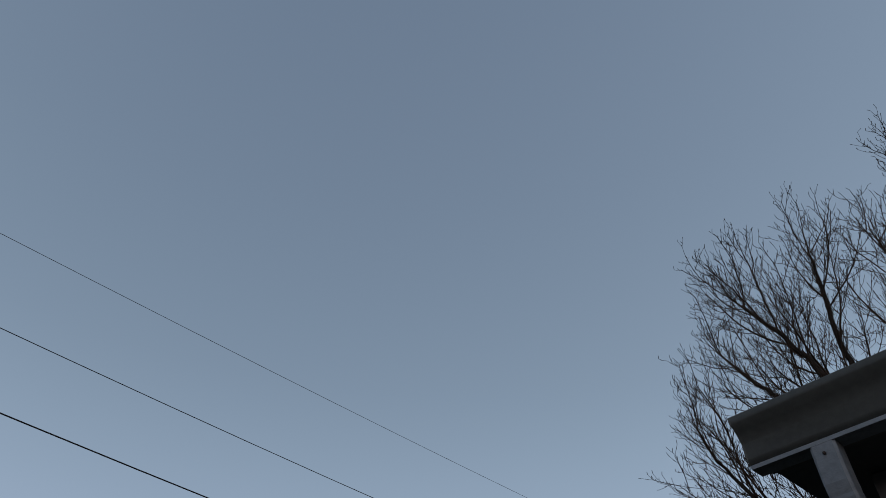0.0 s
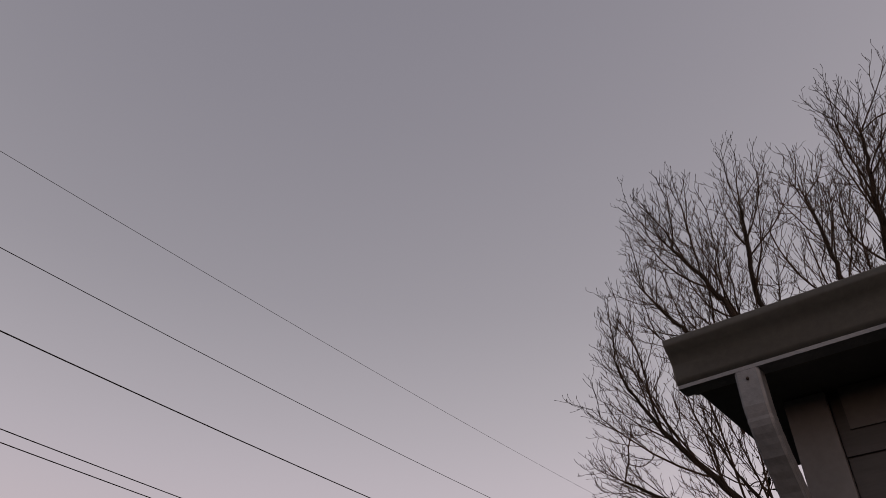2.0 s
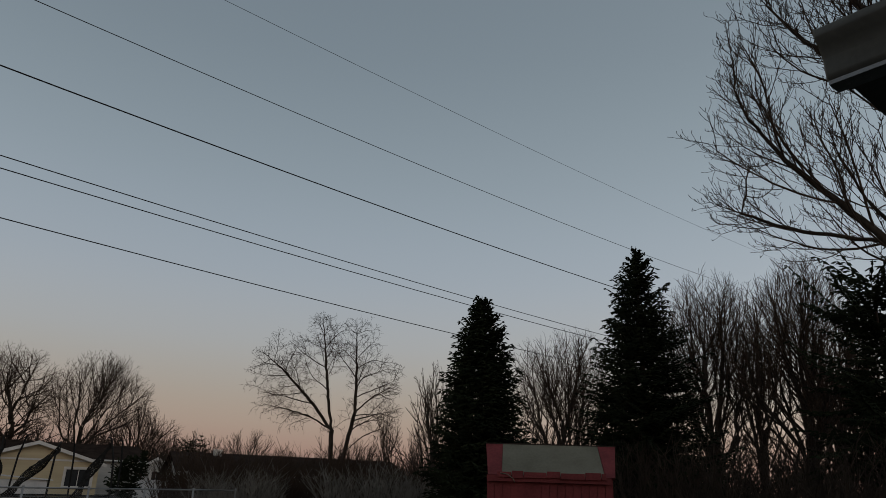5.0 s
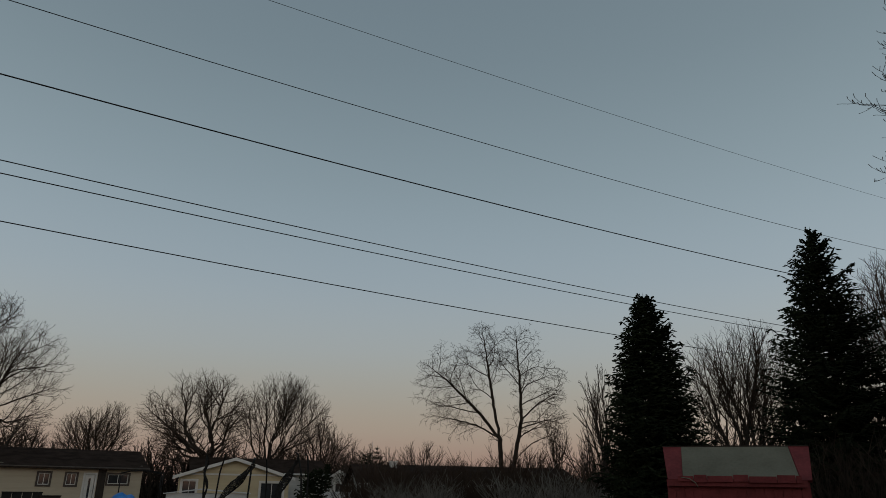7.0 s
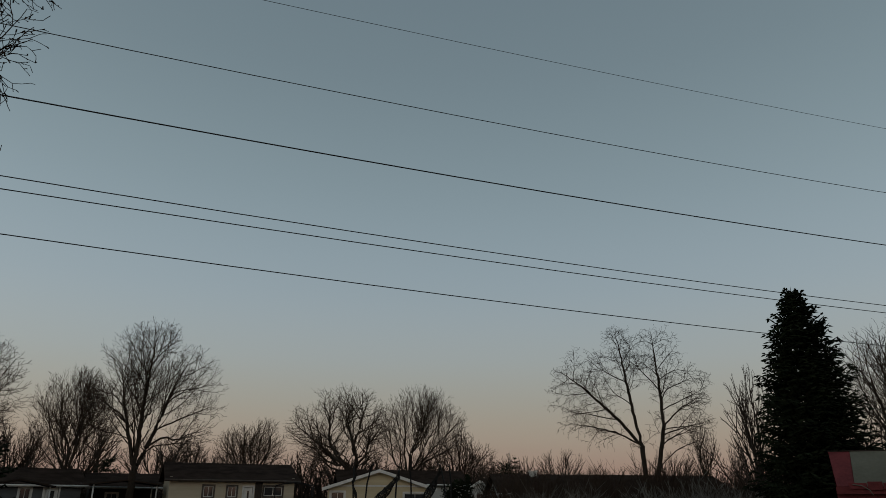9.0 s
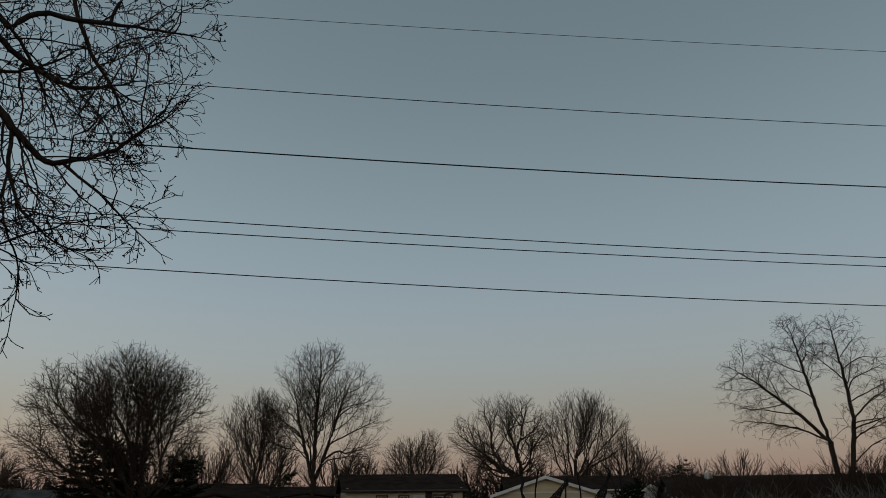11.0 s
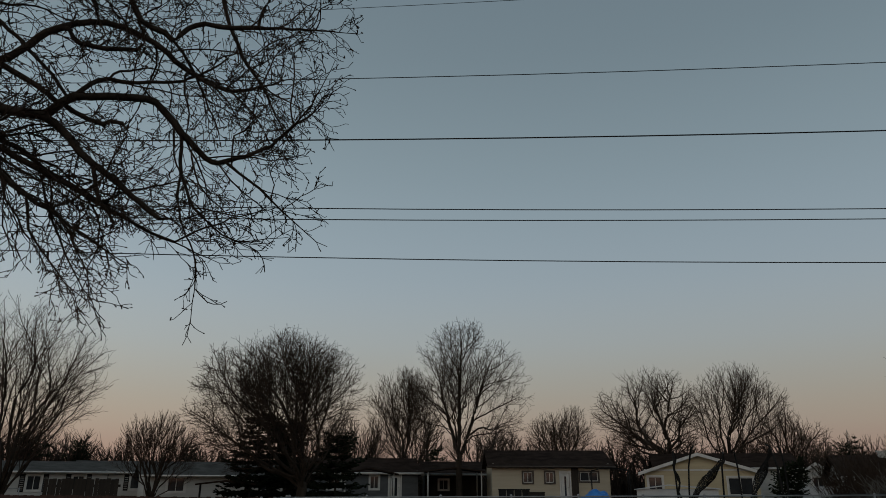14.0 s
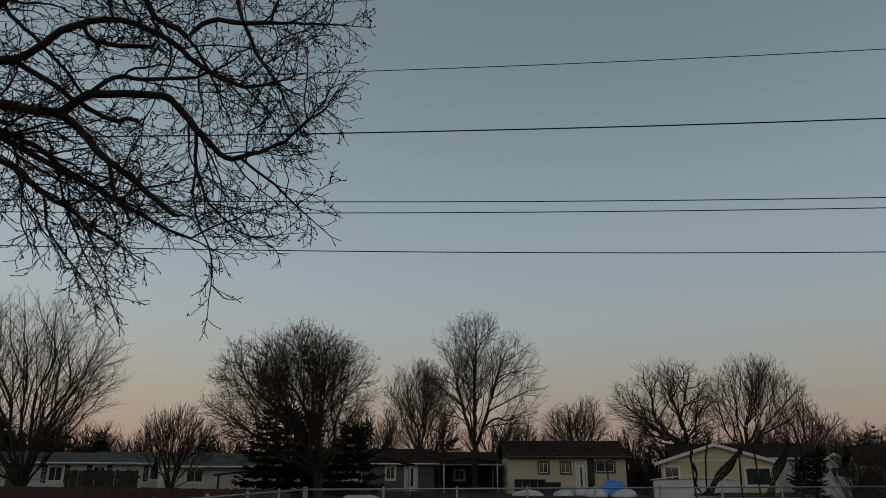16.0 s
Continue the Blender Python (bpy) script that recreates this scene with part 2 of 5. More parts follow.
def grow(guides, blobs, seed, limbs=9, fork=1.5, lift=0.62, step=0.4, gaps=(0.5, 0.3, 0.2), ratio=(0.5, 0.5, 0.5), spread=(42, 42, 40), bias=0.12,
         twig_bias=0.25, tip=0.008, trunk=0.25, power=2.25, wobble=0.07, reach=0.95, least=0.22, bare=0.15, crook=0.035, low=1.35, fan=0.0, heart=0.5, girth=(), buds=0, bud=(0.05, 0.006, 0.3)):
    """Grows a tree: guide lines, limbs that swing out to the surface of the blobs, and three orders of side shoots kept inside them.
    Returns nodes, parents and radii."""
    rng = np.random.default_rng(seed)
    pos, par, lines = [], [], []
    B = [(np.asarray(c, float), np.asarray(r, float)) for c, r in blobs]
    C = np.array([c for c, _ in B])
    Rr = np.array([r for _, r in B])

    def inside(q, slack):
        return bool((np.sum(((q - C) / (Rr * slack)) ** 2, axis=1) < 1).any())

    hub = C.mean(axis=0) * np.array([1, 1, heart])

    def lay(line, k, free=True):
        ids = [k]
        for a, b in zip(line[:-1], line[1:]):
            a, b = np.asarray(a, float), np.asarray(b, float)
            m = max(1, int(round(np.linalg.norm(b - a) / step)))
            for i in range(1, m + 1):
                q = a + (b - a) * i / m
                if i < m or free:
                    q = q + rng.normal(0, step * 0.06, 3)
                pos.append(q)
                par.append(ids[-1])
                ids.append(len(pos) - 1)
        lines.append(ids)
        return ids

    pos.append(np.asarray(guides[0][0], float))
    par.append(-1)
    for g in guides:
        k = int(np.argmin(np.linalg.norm(np.array(pos) - np.asarray(g[0], float), axis=1)))
        lay(g, k)
    stem = list(range(len(pos)))
    share = np.array([np.prod(r) ** (2 / 3) for _, r in B])
    share = share / share.sum()
    for (c, r), s in zip(B, share):
        n = max(1, int(round(limbs * s))) if limbs else 0
        for i in range(n):
            zz = 1 - low * (i + 0.5) / n
            a = 2.39996 * i + rng.uniform(-0.3, 0.3)
            d = np.array([math.cos(a) * math.sqrt(max(0, 1 - zz * zz)), math.sin(a) * math.sqrt(max(0, 1 - zz * zz)), zz])
            end = c + d * r * reach * rng.uniform(0.85, 1.0)
            cand = [k for k in stem if pos[k][2] >= fork and pos[k][2] < end[2] - 0.25 * np.linalg.norm(end[:2] - pos[k][:2])] or [stem[-1]]
            cost = [np.linalg.norm(end - pos[k]) + 0.5 * rng.random() + 0.35 * pos[k][2] for k in cand]
            k = cand[int(np.argmin(cost))]
            line = np.array(curve(pos[k], end, lift, 9))
            span = np.linalg.norm(line[-1] - line[0])
            w1, w2, ph = rng.normal(0, 1, 3), rng.normal(0, 1, 3), rng.uniform(0, 6.28)
            t = np.linspace(0, 1, 9)[:, None]
            line = line + crook * span * np.sin(np.pi * t) * (np.sin(5 * t + ph) * w1 + 0.6 * np.sin(11 * t + 2 * ph) * w2)
            lay([tuple(p) for p in line], k)
    level = [(ids, 0) for ids in lines]
    for order in range(3):
        nxt = []
        for ids, o in level:
            pts = np.array([pos[i] for i in ids])
            seg = np.linalg.norm(np.diff(pts, axis=0), axis=1)
            L = seg.sum()
            acc = np.concatenate([[0], np.cumsum(seg)])
            s = L * (bare if order else 0.3) + gaps[order] * rng.random()
            spin = rng.uniform(0, 6.28)
            while s < L * 1.001:
                j = min(int(np.searchsorted(acc, s)), len(ids) - 1)
                j = max(j, 1)
                node = ids[j]
                if order == 0 and pos[node][2] < fork:
                    s += gaps[order]
                    continue
                f = pts[j] - pts[j - 1]
                f = f / (np.linalg.norm(f) + 1e-9)
                ref = np.array([1.0, 0, 0]) if abs(f[2]) > 0.9 else np.array([0, 0, 1.0])
                u = np.cross(f, ref)
                u /= np.linalg.norm(u)
                v = np.cross(f, u)
                spin += 2.4 + rng.uniform(-0.5, 0.5)
                a = radians(spread[order]) * rng.uniform(0.65, 1.25)
                d = f * math.cos(a) + (u * math.cos(spin) + v * math.sin(spin)) * math.sin(a)
                ln = max(least, ratio[order] * L * (0.42 + 0.75 * (1 - s / L)) * rng.uniform(0.65, 1.2))
                ln = min(ln, (4.2, 1.7, 0.8)[order] * step / 0.4)
                m = max(2, int(ln / (step * (0.9, 0.7, 0.6)[order])))
                k, q, new_ids = node, pos[node], [node]
                for i in range(m):
                    d = d + np.array([0, 0, (bias if order < 2 else twig_bias)]) * 0.5 + rng.normal(0, wobble, 3)
                    if fan:
                        o = q - hub
                        d = d + o * (fan / (np.linalg.norm(o) + 1e-9))
                    d = d / np.linalg.norm(d)
                    q = q + d * ln / m
                    if i and not inside(q, 1.0 + 0.09 * order):
                        break
                    pos.append(q)
                    par.append(k)
                    k = len(pos) - 1
                    new_ids.append(k)
                if len(new_ids) > 2 or order == 2:
                    nxt.append((new_ids, order + 1))
                s += gaps[order] * rng.uniform(0.6, 1.4)
        level = nxt if order else nxt + [(ids[len(ids) // 2:], 1) for ids, _ in level if len(ids) > 5]
    P, par = np.array(pos), np.array(par)
    w = np.zeros(len(P))
    kids = np.bincount(par[par >= 0], minlength=len(P))
    w[kids == 0] = 1
    for i in range(len(P) - 1, 0, -1):
        w[par[i]] += w[i]
    r = np.maximum(tip * (0.7 + 0.3 * np.minimum(w, 6) / 6), trunk * (w / w[0]) ** (1 / power))
    for ids, g in zip(lines, girth):
        if g:
            r[ids[1:]] = np.maximum(r[ids[1:]], np.linspace(g[0], g[1], len(ids) - 1))
    if buds:
        # short spurs and swollen buds along the thin shoots
        thin = np.where((r < tip * 1.6) & (par >= 0))[0]
        pick = np.concatenate([thin[rng.random(len(thin)) < min(1.0, buds - k)] for k in range(int(math.ceil(buds)))])
        d = P[pick] - P[par[pick]]
        at = P[pick] - d * np.where(kids[pick] == 0, 0.0, rng.random(len(pick)))[:, None]
        d = d / (np.linalg.norm(d, axis=1, keepdims=True) + 1e-9) * 0.7 + rng.normal(0, 0.5, (len(pick), 3)) + np.array([0, 0, bud[2]])
        d /= np.linalg.norm(d, axis=1, keepdims=True) + 1e-9
        n = len(P)
        knee = at + d * (bud[0] * rng.uniform(0.5, 1.5, len(pick)))[:, None]
        P = np.concatenate([P, at, knee])
        par = np.concatenate([par, np.full(len(pick), -1), n + np.arange(len(pick))])
        r = np.concatenate([r, np.full(len(pick), bud[1]), np.full(len(pick), bud[1] * 0.9)])
    return P, par, r


def tree_mesh(P, par, r, keep, sides):
    """Tubes along every kept node's segment; side branches start with their own ring."""
    n = len(P)
    d = np.zeros_like(P)
    ok = par >= 0
    d[ok] = P[ok] - P[par[ok]]
    d[~ok] = (0, 0, 1)
    d /= np.linalg.norm(d, axis=1, keepdims=True) + 1e-9
    main = np.full(n, -1)
    for i in range(n):
        p = par[i]
        if p >= 0 and (main[p] < 0 or r[i] > r[main[p]]):
            main[p] = i
    ids = np.where(keep & ok)[0]
    share = (main[par[ids]] == ids)
    r_start = np.where(share, r[par[ids]], r[ids])
    d_start = np.where(share[:, None], d[par[ids]], d[ids])
    ang = np.arange(sides) * 2 * np.pi / sides

    def ring(c, dirs, rad):
        ref = np.where(np.abs(dirs[:, 2:3]) > 0.92, np.array([[1.0, 0, 0]]), np.array([[0, 0, 1.0]]))
        u = np.cross(dirs, ref)
        u /= np.linalg.norm(u, axis=1, keepdims=True) + 1e-9
        v = np.cross(dirs, u)
        return c[:, None] + rad[:, None, None] * (np.cos(ang)[None, :, None] * u[:, None] + np.sin(ang)[None, :, None] * v[:, None])
    a = ring(P[par[ids]], d_start, r_start)
    b = ring(P[ids], d[ids], r[ids])
    m = len(ids)
    verts = np.concatenate([a, b], axis=1).reshape(-1, 3)
    base = np.arange(m)[:, None] * 2 * sides
    quads = []
    for k in range(sides):
        k2 = (k + 1) % sides
        quads.append(np.concatenate([base + k, base + k2, base + sides + k2, base + sides + k], axis=1))
    return verts, np.concatenate(quads)


def fast_mesh(name, verts, quads, mat, smooth=True):
    me = bpy.data.meshes.new(name)
    k = quads.shape[1]
    me.vertices.add(len(verts))
    me.vertices.foreach_set("co", np.asarray(verts, np.float32).ravel())
    me.loops.add(quads.size)
    me.loops.foreach_set("vertex_index", np.asarray(quads, np.int32).ravel())
    me.polygons.add(len(quads))
    me.polygons.foreach_set("loop_start", np.arange(0, quads.size, k, dtype=np.int32))
    me.polygons.foreach_set("use_smooth", np.full(len(quads), smooth))
    me.update(calc_edges=True)
    me.materials.append(mat)
    return me


def bare_tree(name, label, at, guides, blobs, seed, group="", split=0.03, thin_sides=3, thick_sides=7, bark=BARK, twig=BARK_RED,
              category="tree", **kw):
    """A leafless tree; guides and blobs are given from its foot."""
    P, par, r = grow(guides, blobs, seed, **kw)
    thick = r > split
    root = new(name)
    root.location = at
    tagged(root, label, category, group)
    v, q = tree_mesh(P, par, r, thick, thick_sides)
    t = new("trunk", fast_mesh("trunk", v, q, bark))
    t.parent = root
    v, q = tree_mesh(P, par, r, ~thick, thin_sides)
    c = new("crown", fast_mesh("crown", v, q, twig))
    c.parent = root
    return root


# height at the nearest point, slope and sag of each wire along the line
WIRES = [
    (13.90, 0.0510, 0.00055), (11.63, 0.0210, 0.00080), (9.82, 0.0074, 0.00075),
    (7.90, -0.0098, 0.00075), (7.62, -0.0071, 0.00065), (6.61, -0.0170, 0.00075),
]


# ---------------------------------------------------------------- ground and snow
def ground():
    bm = bmesh.new()
    n = 48
    rings = [0.0, 6, 12, 18, 25, 34, 46, 62, 85, 130, 240, 600, 2500]
    prev = None
    c = bm.verts.new((0, 0, 0))
    for r in rings[1:]:
        cur = []
        for i in range(n):
            a = 2 * math.pi * i / n
            x, y = r * math.cos(a), r * math.sin(a)
            cur.append(bm.verts.new((x, y, 0.05 * noise.noise(Vector((x * 0.08, y * 0.08, 0))) if 6 < r < 80 else 0.0)))
        for i in range(n):
            j = (i + 1) % n
            if prev is None:
                bm.faces.new((c, cur[i], cur[j]))
            else:
                bm.faces.new((prev[i], cur[i], cur[j], prev[j]))
        prev = cur
    ob = part("ground", bm, GRASS)
    tagged(ob, "flat yard of short dormant brown grass", "ground", kind="structure")


ground()


def snow_patch(az, d, rx, ry, h, seed):
    bm = bmesh.new()
    bmesh.ops.create_icosphere(bm, subdivisions=3, radius=1)
    for v in bm.verts:
        k = 1 + 0.28 * noise.noise(v.co * 1.7 + Vector((seed * 7.1, 0, 0)))
        v.co = Vector((v.co.x * rx * k, v.co.y * ry * k, v.co.z * h * k))
    ob = part("snow_patch", bm, SNOW)
    ob.location = spot(az, d, 0.0)
    ob.rotation_euler.z = radians(-az)
    for p in ob.data.polygons:
        p.use_smooth = True
    tagged(ob, "low melting heap of old white snow on grass", "snow", "snow heaps")


# ---------------------------------------------------------------- houses
def wall_bm(x0, x1, z0, z1, y0, y1, holes):
    """A wall as one closed mesh with rectangular openings (x0, z0, x1, z1) cut through."""
    xs = sorted({x0, x1, *[h[0] for h in holes], *[h[2] for h in holes]})
    zs = sorted({z0, z1, *[h[1] for h in holes], *[h[3] for h in holes]})
    xs, zs = [x for x in xs if x0 <= x <= x1], [z for z in zs if z0 <= z <= z1]
    bm, made = bmesh.new(), {}

    def vert(i, k, y):
        key = (i, k, y)
        if key not in made:
            made[key] = bm.verts.new((xs[i], y, zs[k]))
        return made[key]

    def solid(i, k):
        if not (0 <= i < len(xs) - 1 and 0 <= k < len(zs) - 1):
            return False
        mx, mz = (xs[i] + xs[i + 1]) / 2, (zs[k] + zs[k + 1]) / 2
        return not any(h[0] < mx < h[2] and h[1] < mz < h[3] for h in holes)
    for i in range(len(xs) - 1):
        for k in range(len(zs) - 1):
            if not solid(i, k):
                continue
            for y in (y0, y1):
                bm.faces.new([vert(i, k, y), vert(i + 1, k, y), vert(i + 1, k + 1, y), vert(i, k + 1, y)])
            for di, dk, e in ((-1, 0, ((i, k), (i, k + 1))), (1, 0, ((i + 1, k), (i + 1, k + 1))), (0, -1, ((i, k), (i + 1, k))), (0, 1, ((i, k + 1), (i + 1, k + 1)))):
                if not solid(i + di, k + dk):
                    (a, b), (c, d) = e
                    bm.faces.new([vert(a, b, y0), vert(c, d, y0), vert(c, d, y1), vert(a, b, y1)])
    bmesh.ops.recalc_face_normals(bm, faces=bm.faces)
    return bm


def opening(root, hole, kind, frame_mat, y=0.0):
    x0, z0, x1, z1 = hole
    t = 0.12
    if kind in ("window", "shuttered"):
        w = part("window", wall_bm(x0 - t, x1 + t, z0 - t, z1 + t, y - 0.04, y + 0.03, [hole]), frame_mat, root, "painted window casing")
        s, mx = 0.05, (x0 + x1) / 2
        part("sash", wall_bm(x0, x1, z0, z1, y + 0.035, y + 0.075, [(x0 + s, z0 + s, mx - 0.02, z1 - s), (mx + 0.02, z0 + s, x1 - s, z1 - s)]), TRIM, w, "white sash bars")
        part("pane", box_bm([(x0 + 0.02, y + 0.08, z0 + 0.02, x1 - 0.02, y + 0.09, z1 - 0.02)]), GLASS_DARK, w, "dark window glass")
        if kind == "shuttered":
            for a, b in ((x0 - t - 0.36, x0 - t - 0.02), (x1 + t + 0.02, x1 + t + 0.36)):
                n = int((z1 - z0) / 0.12)
                slots = [(a + 0.05, z0 + (z1 - z0) * i / n, b - 0.05, z0 + (z1 - z0) * (i + 0.35) / n) for i in range(n)]
                part("shutter", wall_bm(a, b, z0 - t, z1 + t, y - 0.035, y - 0.003, slots), BLACK_PLASTIC, root, "black louvred shutter")
    else:
        dmat = TRIM if kind == "door" else DARK_TRIM
        d = part("door", wall_bm(x0 + 0.02, x1 - 0.02, z0, z1 - 0.02, y + 0.04, y + 0.09, [(x0 + 0.25, z0 + 0.35, x1 - 0.25, z1 - 0.25)]), dmat, root, "painted glazed back door")
        part("pane", box_bm([(x0 + 0.25, y + 0.055, z0 + 0.35, x1 - 0.25, y + 0.065, z1 - 0.25)]), GLASS_DARK, d, "dark door glass")
        bm = bmesh.new()
        bmesh.ops.create_uvsphere(bm, u_segments=8, v_segments=6, radius=0.035)
        bmesh.ops.translate(bm, verts=bm.verts, vec=(x1 - 0.12, y + 0.01, z0 + 0.98))
        part("door_knob", bm, GALV, d, "metal knob")
        part("door_casing", wall_bm(x0 - t, x1 + t, z0, z1 + t, y - 0.03, y + 0.03, [(x0, z0, x1, z1)]), dmat, root)


def house(label, az, d, turn, L, depth, eave, ridge, wall, roof, holes=(), gable_front=False, frame_mat=DARK_TRIM, ridge_at=0.5, chimney=None,
          over=0.4, upper=None, panel=None):
    """A one-storey house. Its front starts at x = 0, runs along x, and faces the standpoint."""
    root = new("house")
    root.location = spot(az, d, 0)
    root.rotation_euler.z = radians(-az + turn)
    tagged(root, label, "house", "neighbouring houses")
    th = 0.18
    part("front_wall", wall_bm(0, L, 0, eave, 0, th, [h[:4] for h in holes]), wall, root)
    part("side_wall", box_bm([(0, th + 0.002, 0, th, depth, eave)]), wall, root)
    part("side_wall", box_bm([(L - th, th + 0.002, 0, L, depth, eave)]), wall, root)
    part("back_wall", box_bm([(th + 0.002, depth - th, 0, L - th - 0.002, depth, eave)]), wall, root)
    part("ceiling", box_bm([(th + 0.01, th + 0.01, eave - 0.1, L - th - 0.01, depth - th - 0.01, eave - 0.03)]), TRIM, root)
    rt = 0.14
    if gable_front:
        c = L * ridge_at
        part("gable", prism_bm([(0.0, eave + 0.003), (L, eave + 0.003), (c, ridge - rt - 0.01)], 1, 0, th), upper or wall, root)
        part("gable_board", box_bm([(0, -0.03, eave - 0.06, L, -0.003, eave + 0.06)]), TRIM, root, "white band under the gable")
        for e, sgn in ((0.0, -1), (L, 1)):
            run = abs(c - e)
            s = (ridge - eave) / run
            x_e = e + sgn * over
            z_e = eave - over * s
            part("roof_slope", prism_bm([(c, ridge), (x_e, z_e), (x_e, z_e - rt), (c, ridge - rt)], 1, -over, depth + over), roof, root)
            part("rake_board", prism_bm([(c, ridge - 0.02), (x_e, z_e - 0.02), (x_e, z_e - rt - 0.1), (c, ridge - rt - 0.1)], 1, -over - 0.03, -over - 0.003), TRIM, root, "white rake board")
    else:
        c = depth * ridge_at
        for e, sgn in ((0.0, -1), (depth, 1)):
            s = (ridge - eave) / abs(c - e)
            y_e, z_e = e + sgn * over, eave - over * s
            part("roof_slope", prism_bm([(c, ridge), (y_e, z_e), (y_e, z_e - rt), (c, ridge - rt)], 0, -over, L + over), roof, root)
        z_f = eave - over * (ridge - eave) / c
        part("fascia", box_bm([(-over, -over - 0.03, z_f - rt - 0.03, L + over, -over - 0.003, z_f - 0.01)]), frame_mat if frame_mat is DARK_TRIM else TRIM, root)
        v, f = tube([(-over, -over - 0.085, z_f - 0.07), (L + over, -over - 0.085, z_f - 0.09)], 0.055, 8)
        mesh_object("gutter", v, f, frame_mat if frame_mat is DARK_TRIM else TRIM, root, smooth=True)
        for x in (0.0, L - th):
            part("gable", prism_bm([(0.0, eave + 0.003), (depth, eave + 0.003), (c, ridge - rt - 0.01)], 0, x, x + th), upper or wall, root)
    for h in holes:
        opening(root, h[:4], h[4], frame_mat)
    if panel:
        part("dark_panel", box_bm([(panel[0], -0.09, 0.02, panel[1], -0.004, eave - 0.12)]), DARK_WOOD, root, "dark timber screen beside the door")
    if chimney:
        x, y, z = chimney
        part("chimney", box_bm([(x - 0.25, y - 0.25, ridge - 0.9, x + 0.25, y + 0.25, z), (x - 0.3, y - 0.3, z, x + 0.3, y + 0.3, z + 0.08)]), TRIM, root, "pale chimney")
    return root


house("long beige ranch house with dark shingle roof and dark-framed windows", 4.75, 56, 3.5, 8.9, 7.0, 2.84, 3.98, BEIGE, SHINGLE,
      [(2.36, 1.5, 3.04, 2.25, "window"), (4.04, 1.5, 4.66, 2.25, "window"), (5.2, 0.15, 5.84, 2.2, "door"), (6.66, 1.6, 8.0, 2.25, "window")], over=0.38, panel=(6.0, 6.5))
house("low pale yellow house with a wide white-trimmed gable", 16.2, 55, -2, 7.6, 9, 2.36, 3.55, YELLOW, SHINGLE,
      [(5.6, 0.7, 7.2, 1.85, "window"), (0.25, 0.9, 1.2, 1.9, "window")], gable_front=True, frame_mat=TRIM, ridge_at=0.49)
house("long house with a dark shingle roof and white fascia", 17.2, 65, 3, 11.0, 7, 2.82, 3.95, WHITE_SIDING, SHINGLE, [(9.3, 1.1, 10.3, 2.1, "window")], frame_mat=TRIM)
house("small white outbuilding with a shallow gable", 26.9, 62, 0, 2.1, 3, 2.35, 3.0, WHITE_SIDING, SHINGLE_GREY, [(0.7, 1.2, 1.4, 1.9, "window")], gable_front=True, frame_mat=TRIM, over=0.25)
house("white ranch house with grey roof and black shutters", -33.6, 60, 5, 11, 8, 2.35, 3.05, WHITE_SIDING, SHINGLE_GREY,
      [(3.0, 0.1, 3.9, 2.05, "dark_door"), (5.6, 0.95, 6.5, 1.95, "shuttered"), (8.6, 0.95, 9.4, 1.95, "shuttered")], frame_mat=TRIM)
house("white ranch house wing with black shutters", -25.0, 62, 3, 6.0, 8, 2.35, 3.15, WHITE_SIDING, SHINGLE_GREY,
      [(0.6, 0.95, 1.3, 1.95, "shuttered"), (3.4, 1.0, 5.0, 1.95, "shuttered")], frame_mat=TRIM)
house("low white house with a broad grey shingle roof", -21.0, 54, 3, 9.4, 7, 2.1, 2.95, WHITE_SIDING, SHINGLE_GREY,
      [(1.5, 0.9, 2.6, 1.8, "window"), (7.6, 0.9, 8.2, 1.7, "window")], frame_mat=TRIM)
house("dark grey house with dark roof half hidden behind bare trees", -9.0, 60, 4, 8.6, 7, 2.4, 3.5, HOUSE_SIDING, SHINGLE,
      [(1.2, 1.0, 2.2, 2.0, "window"), (4.6, 1.0, 5.3, 2.0, "window"), (6.2, 0.1, 7.1, 2.1, "door")], frame_mat=TRIM)
house("dark brown garage between two houses", -0.4, 64, 2, 4.9, 6, 2.35, 3.3, DARK_WOOD, SHINGLE, [(1.2, 0.9, 2.0, 1.7, "window")], frame_mat=TRIM)
house("low white house with dark roof behind a hedge", 29.6, 52, 8, 16.4, 8, 2.05, 3.3, WHITE_SIDING, SHINGLE,
      [(1.2, 0.9, 2.2, 1.8, "window"), (5.0, 0.9, 6.4, 1.8, "window")], frame_mat=TRIM, chimney=(2.8, 3.5, 3.45))

for i, (a, dd, rx, ry, h) in enumerate([(6.2, 52, 1.0, 0.6, 0.4), (8.9, 52, 0.7, 0.5, 0.42), (11.3, 51, 0.8, 0.6, 0.5), (13.4, 50.5, 0.8, 0.6, 0.5), (10.3, 53, 0.5, 0.4, 0.5), (-6.8, 40, 1.4, 0.8, 0.45)]):
    snow_patch(a, dd, rx, ry, h, i + 1)


# ---------------------------------------------------------------- overhead wires
LINE_AZ, LINE_D = 2.0, 16.0


def wire(name, label, cat, h, slope, sag, radius, lo=-75, hi=95):
    nrm = Vector((math.sin(radians(LINE_AZ)), math.cos(radians(LINE_AZ)), 0))
    along = Vector((nrm.y, -nrm.x, 0))
    pts = []
    for i in range(61):
        s = lo + (hi - lo) * i / 60
        p = nrm * LINE_D + along * s
        pts.append((p.x, p.y, h + slope * s + sag * s * s))
    v, f = tube(pts, radius, 6)
    ob = mesh_object(name, v, f, CABLE, smooth=True)
    tagged(ob, label, cat, "overhead lines")


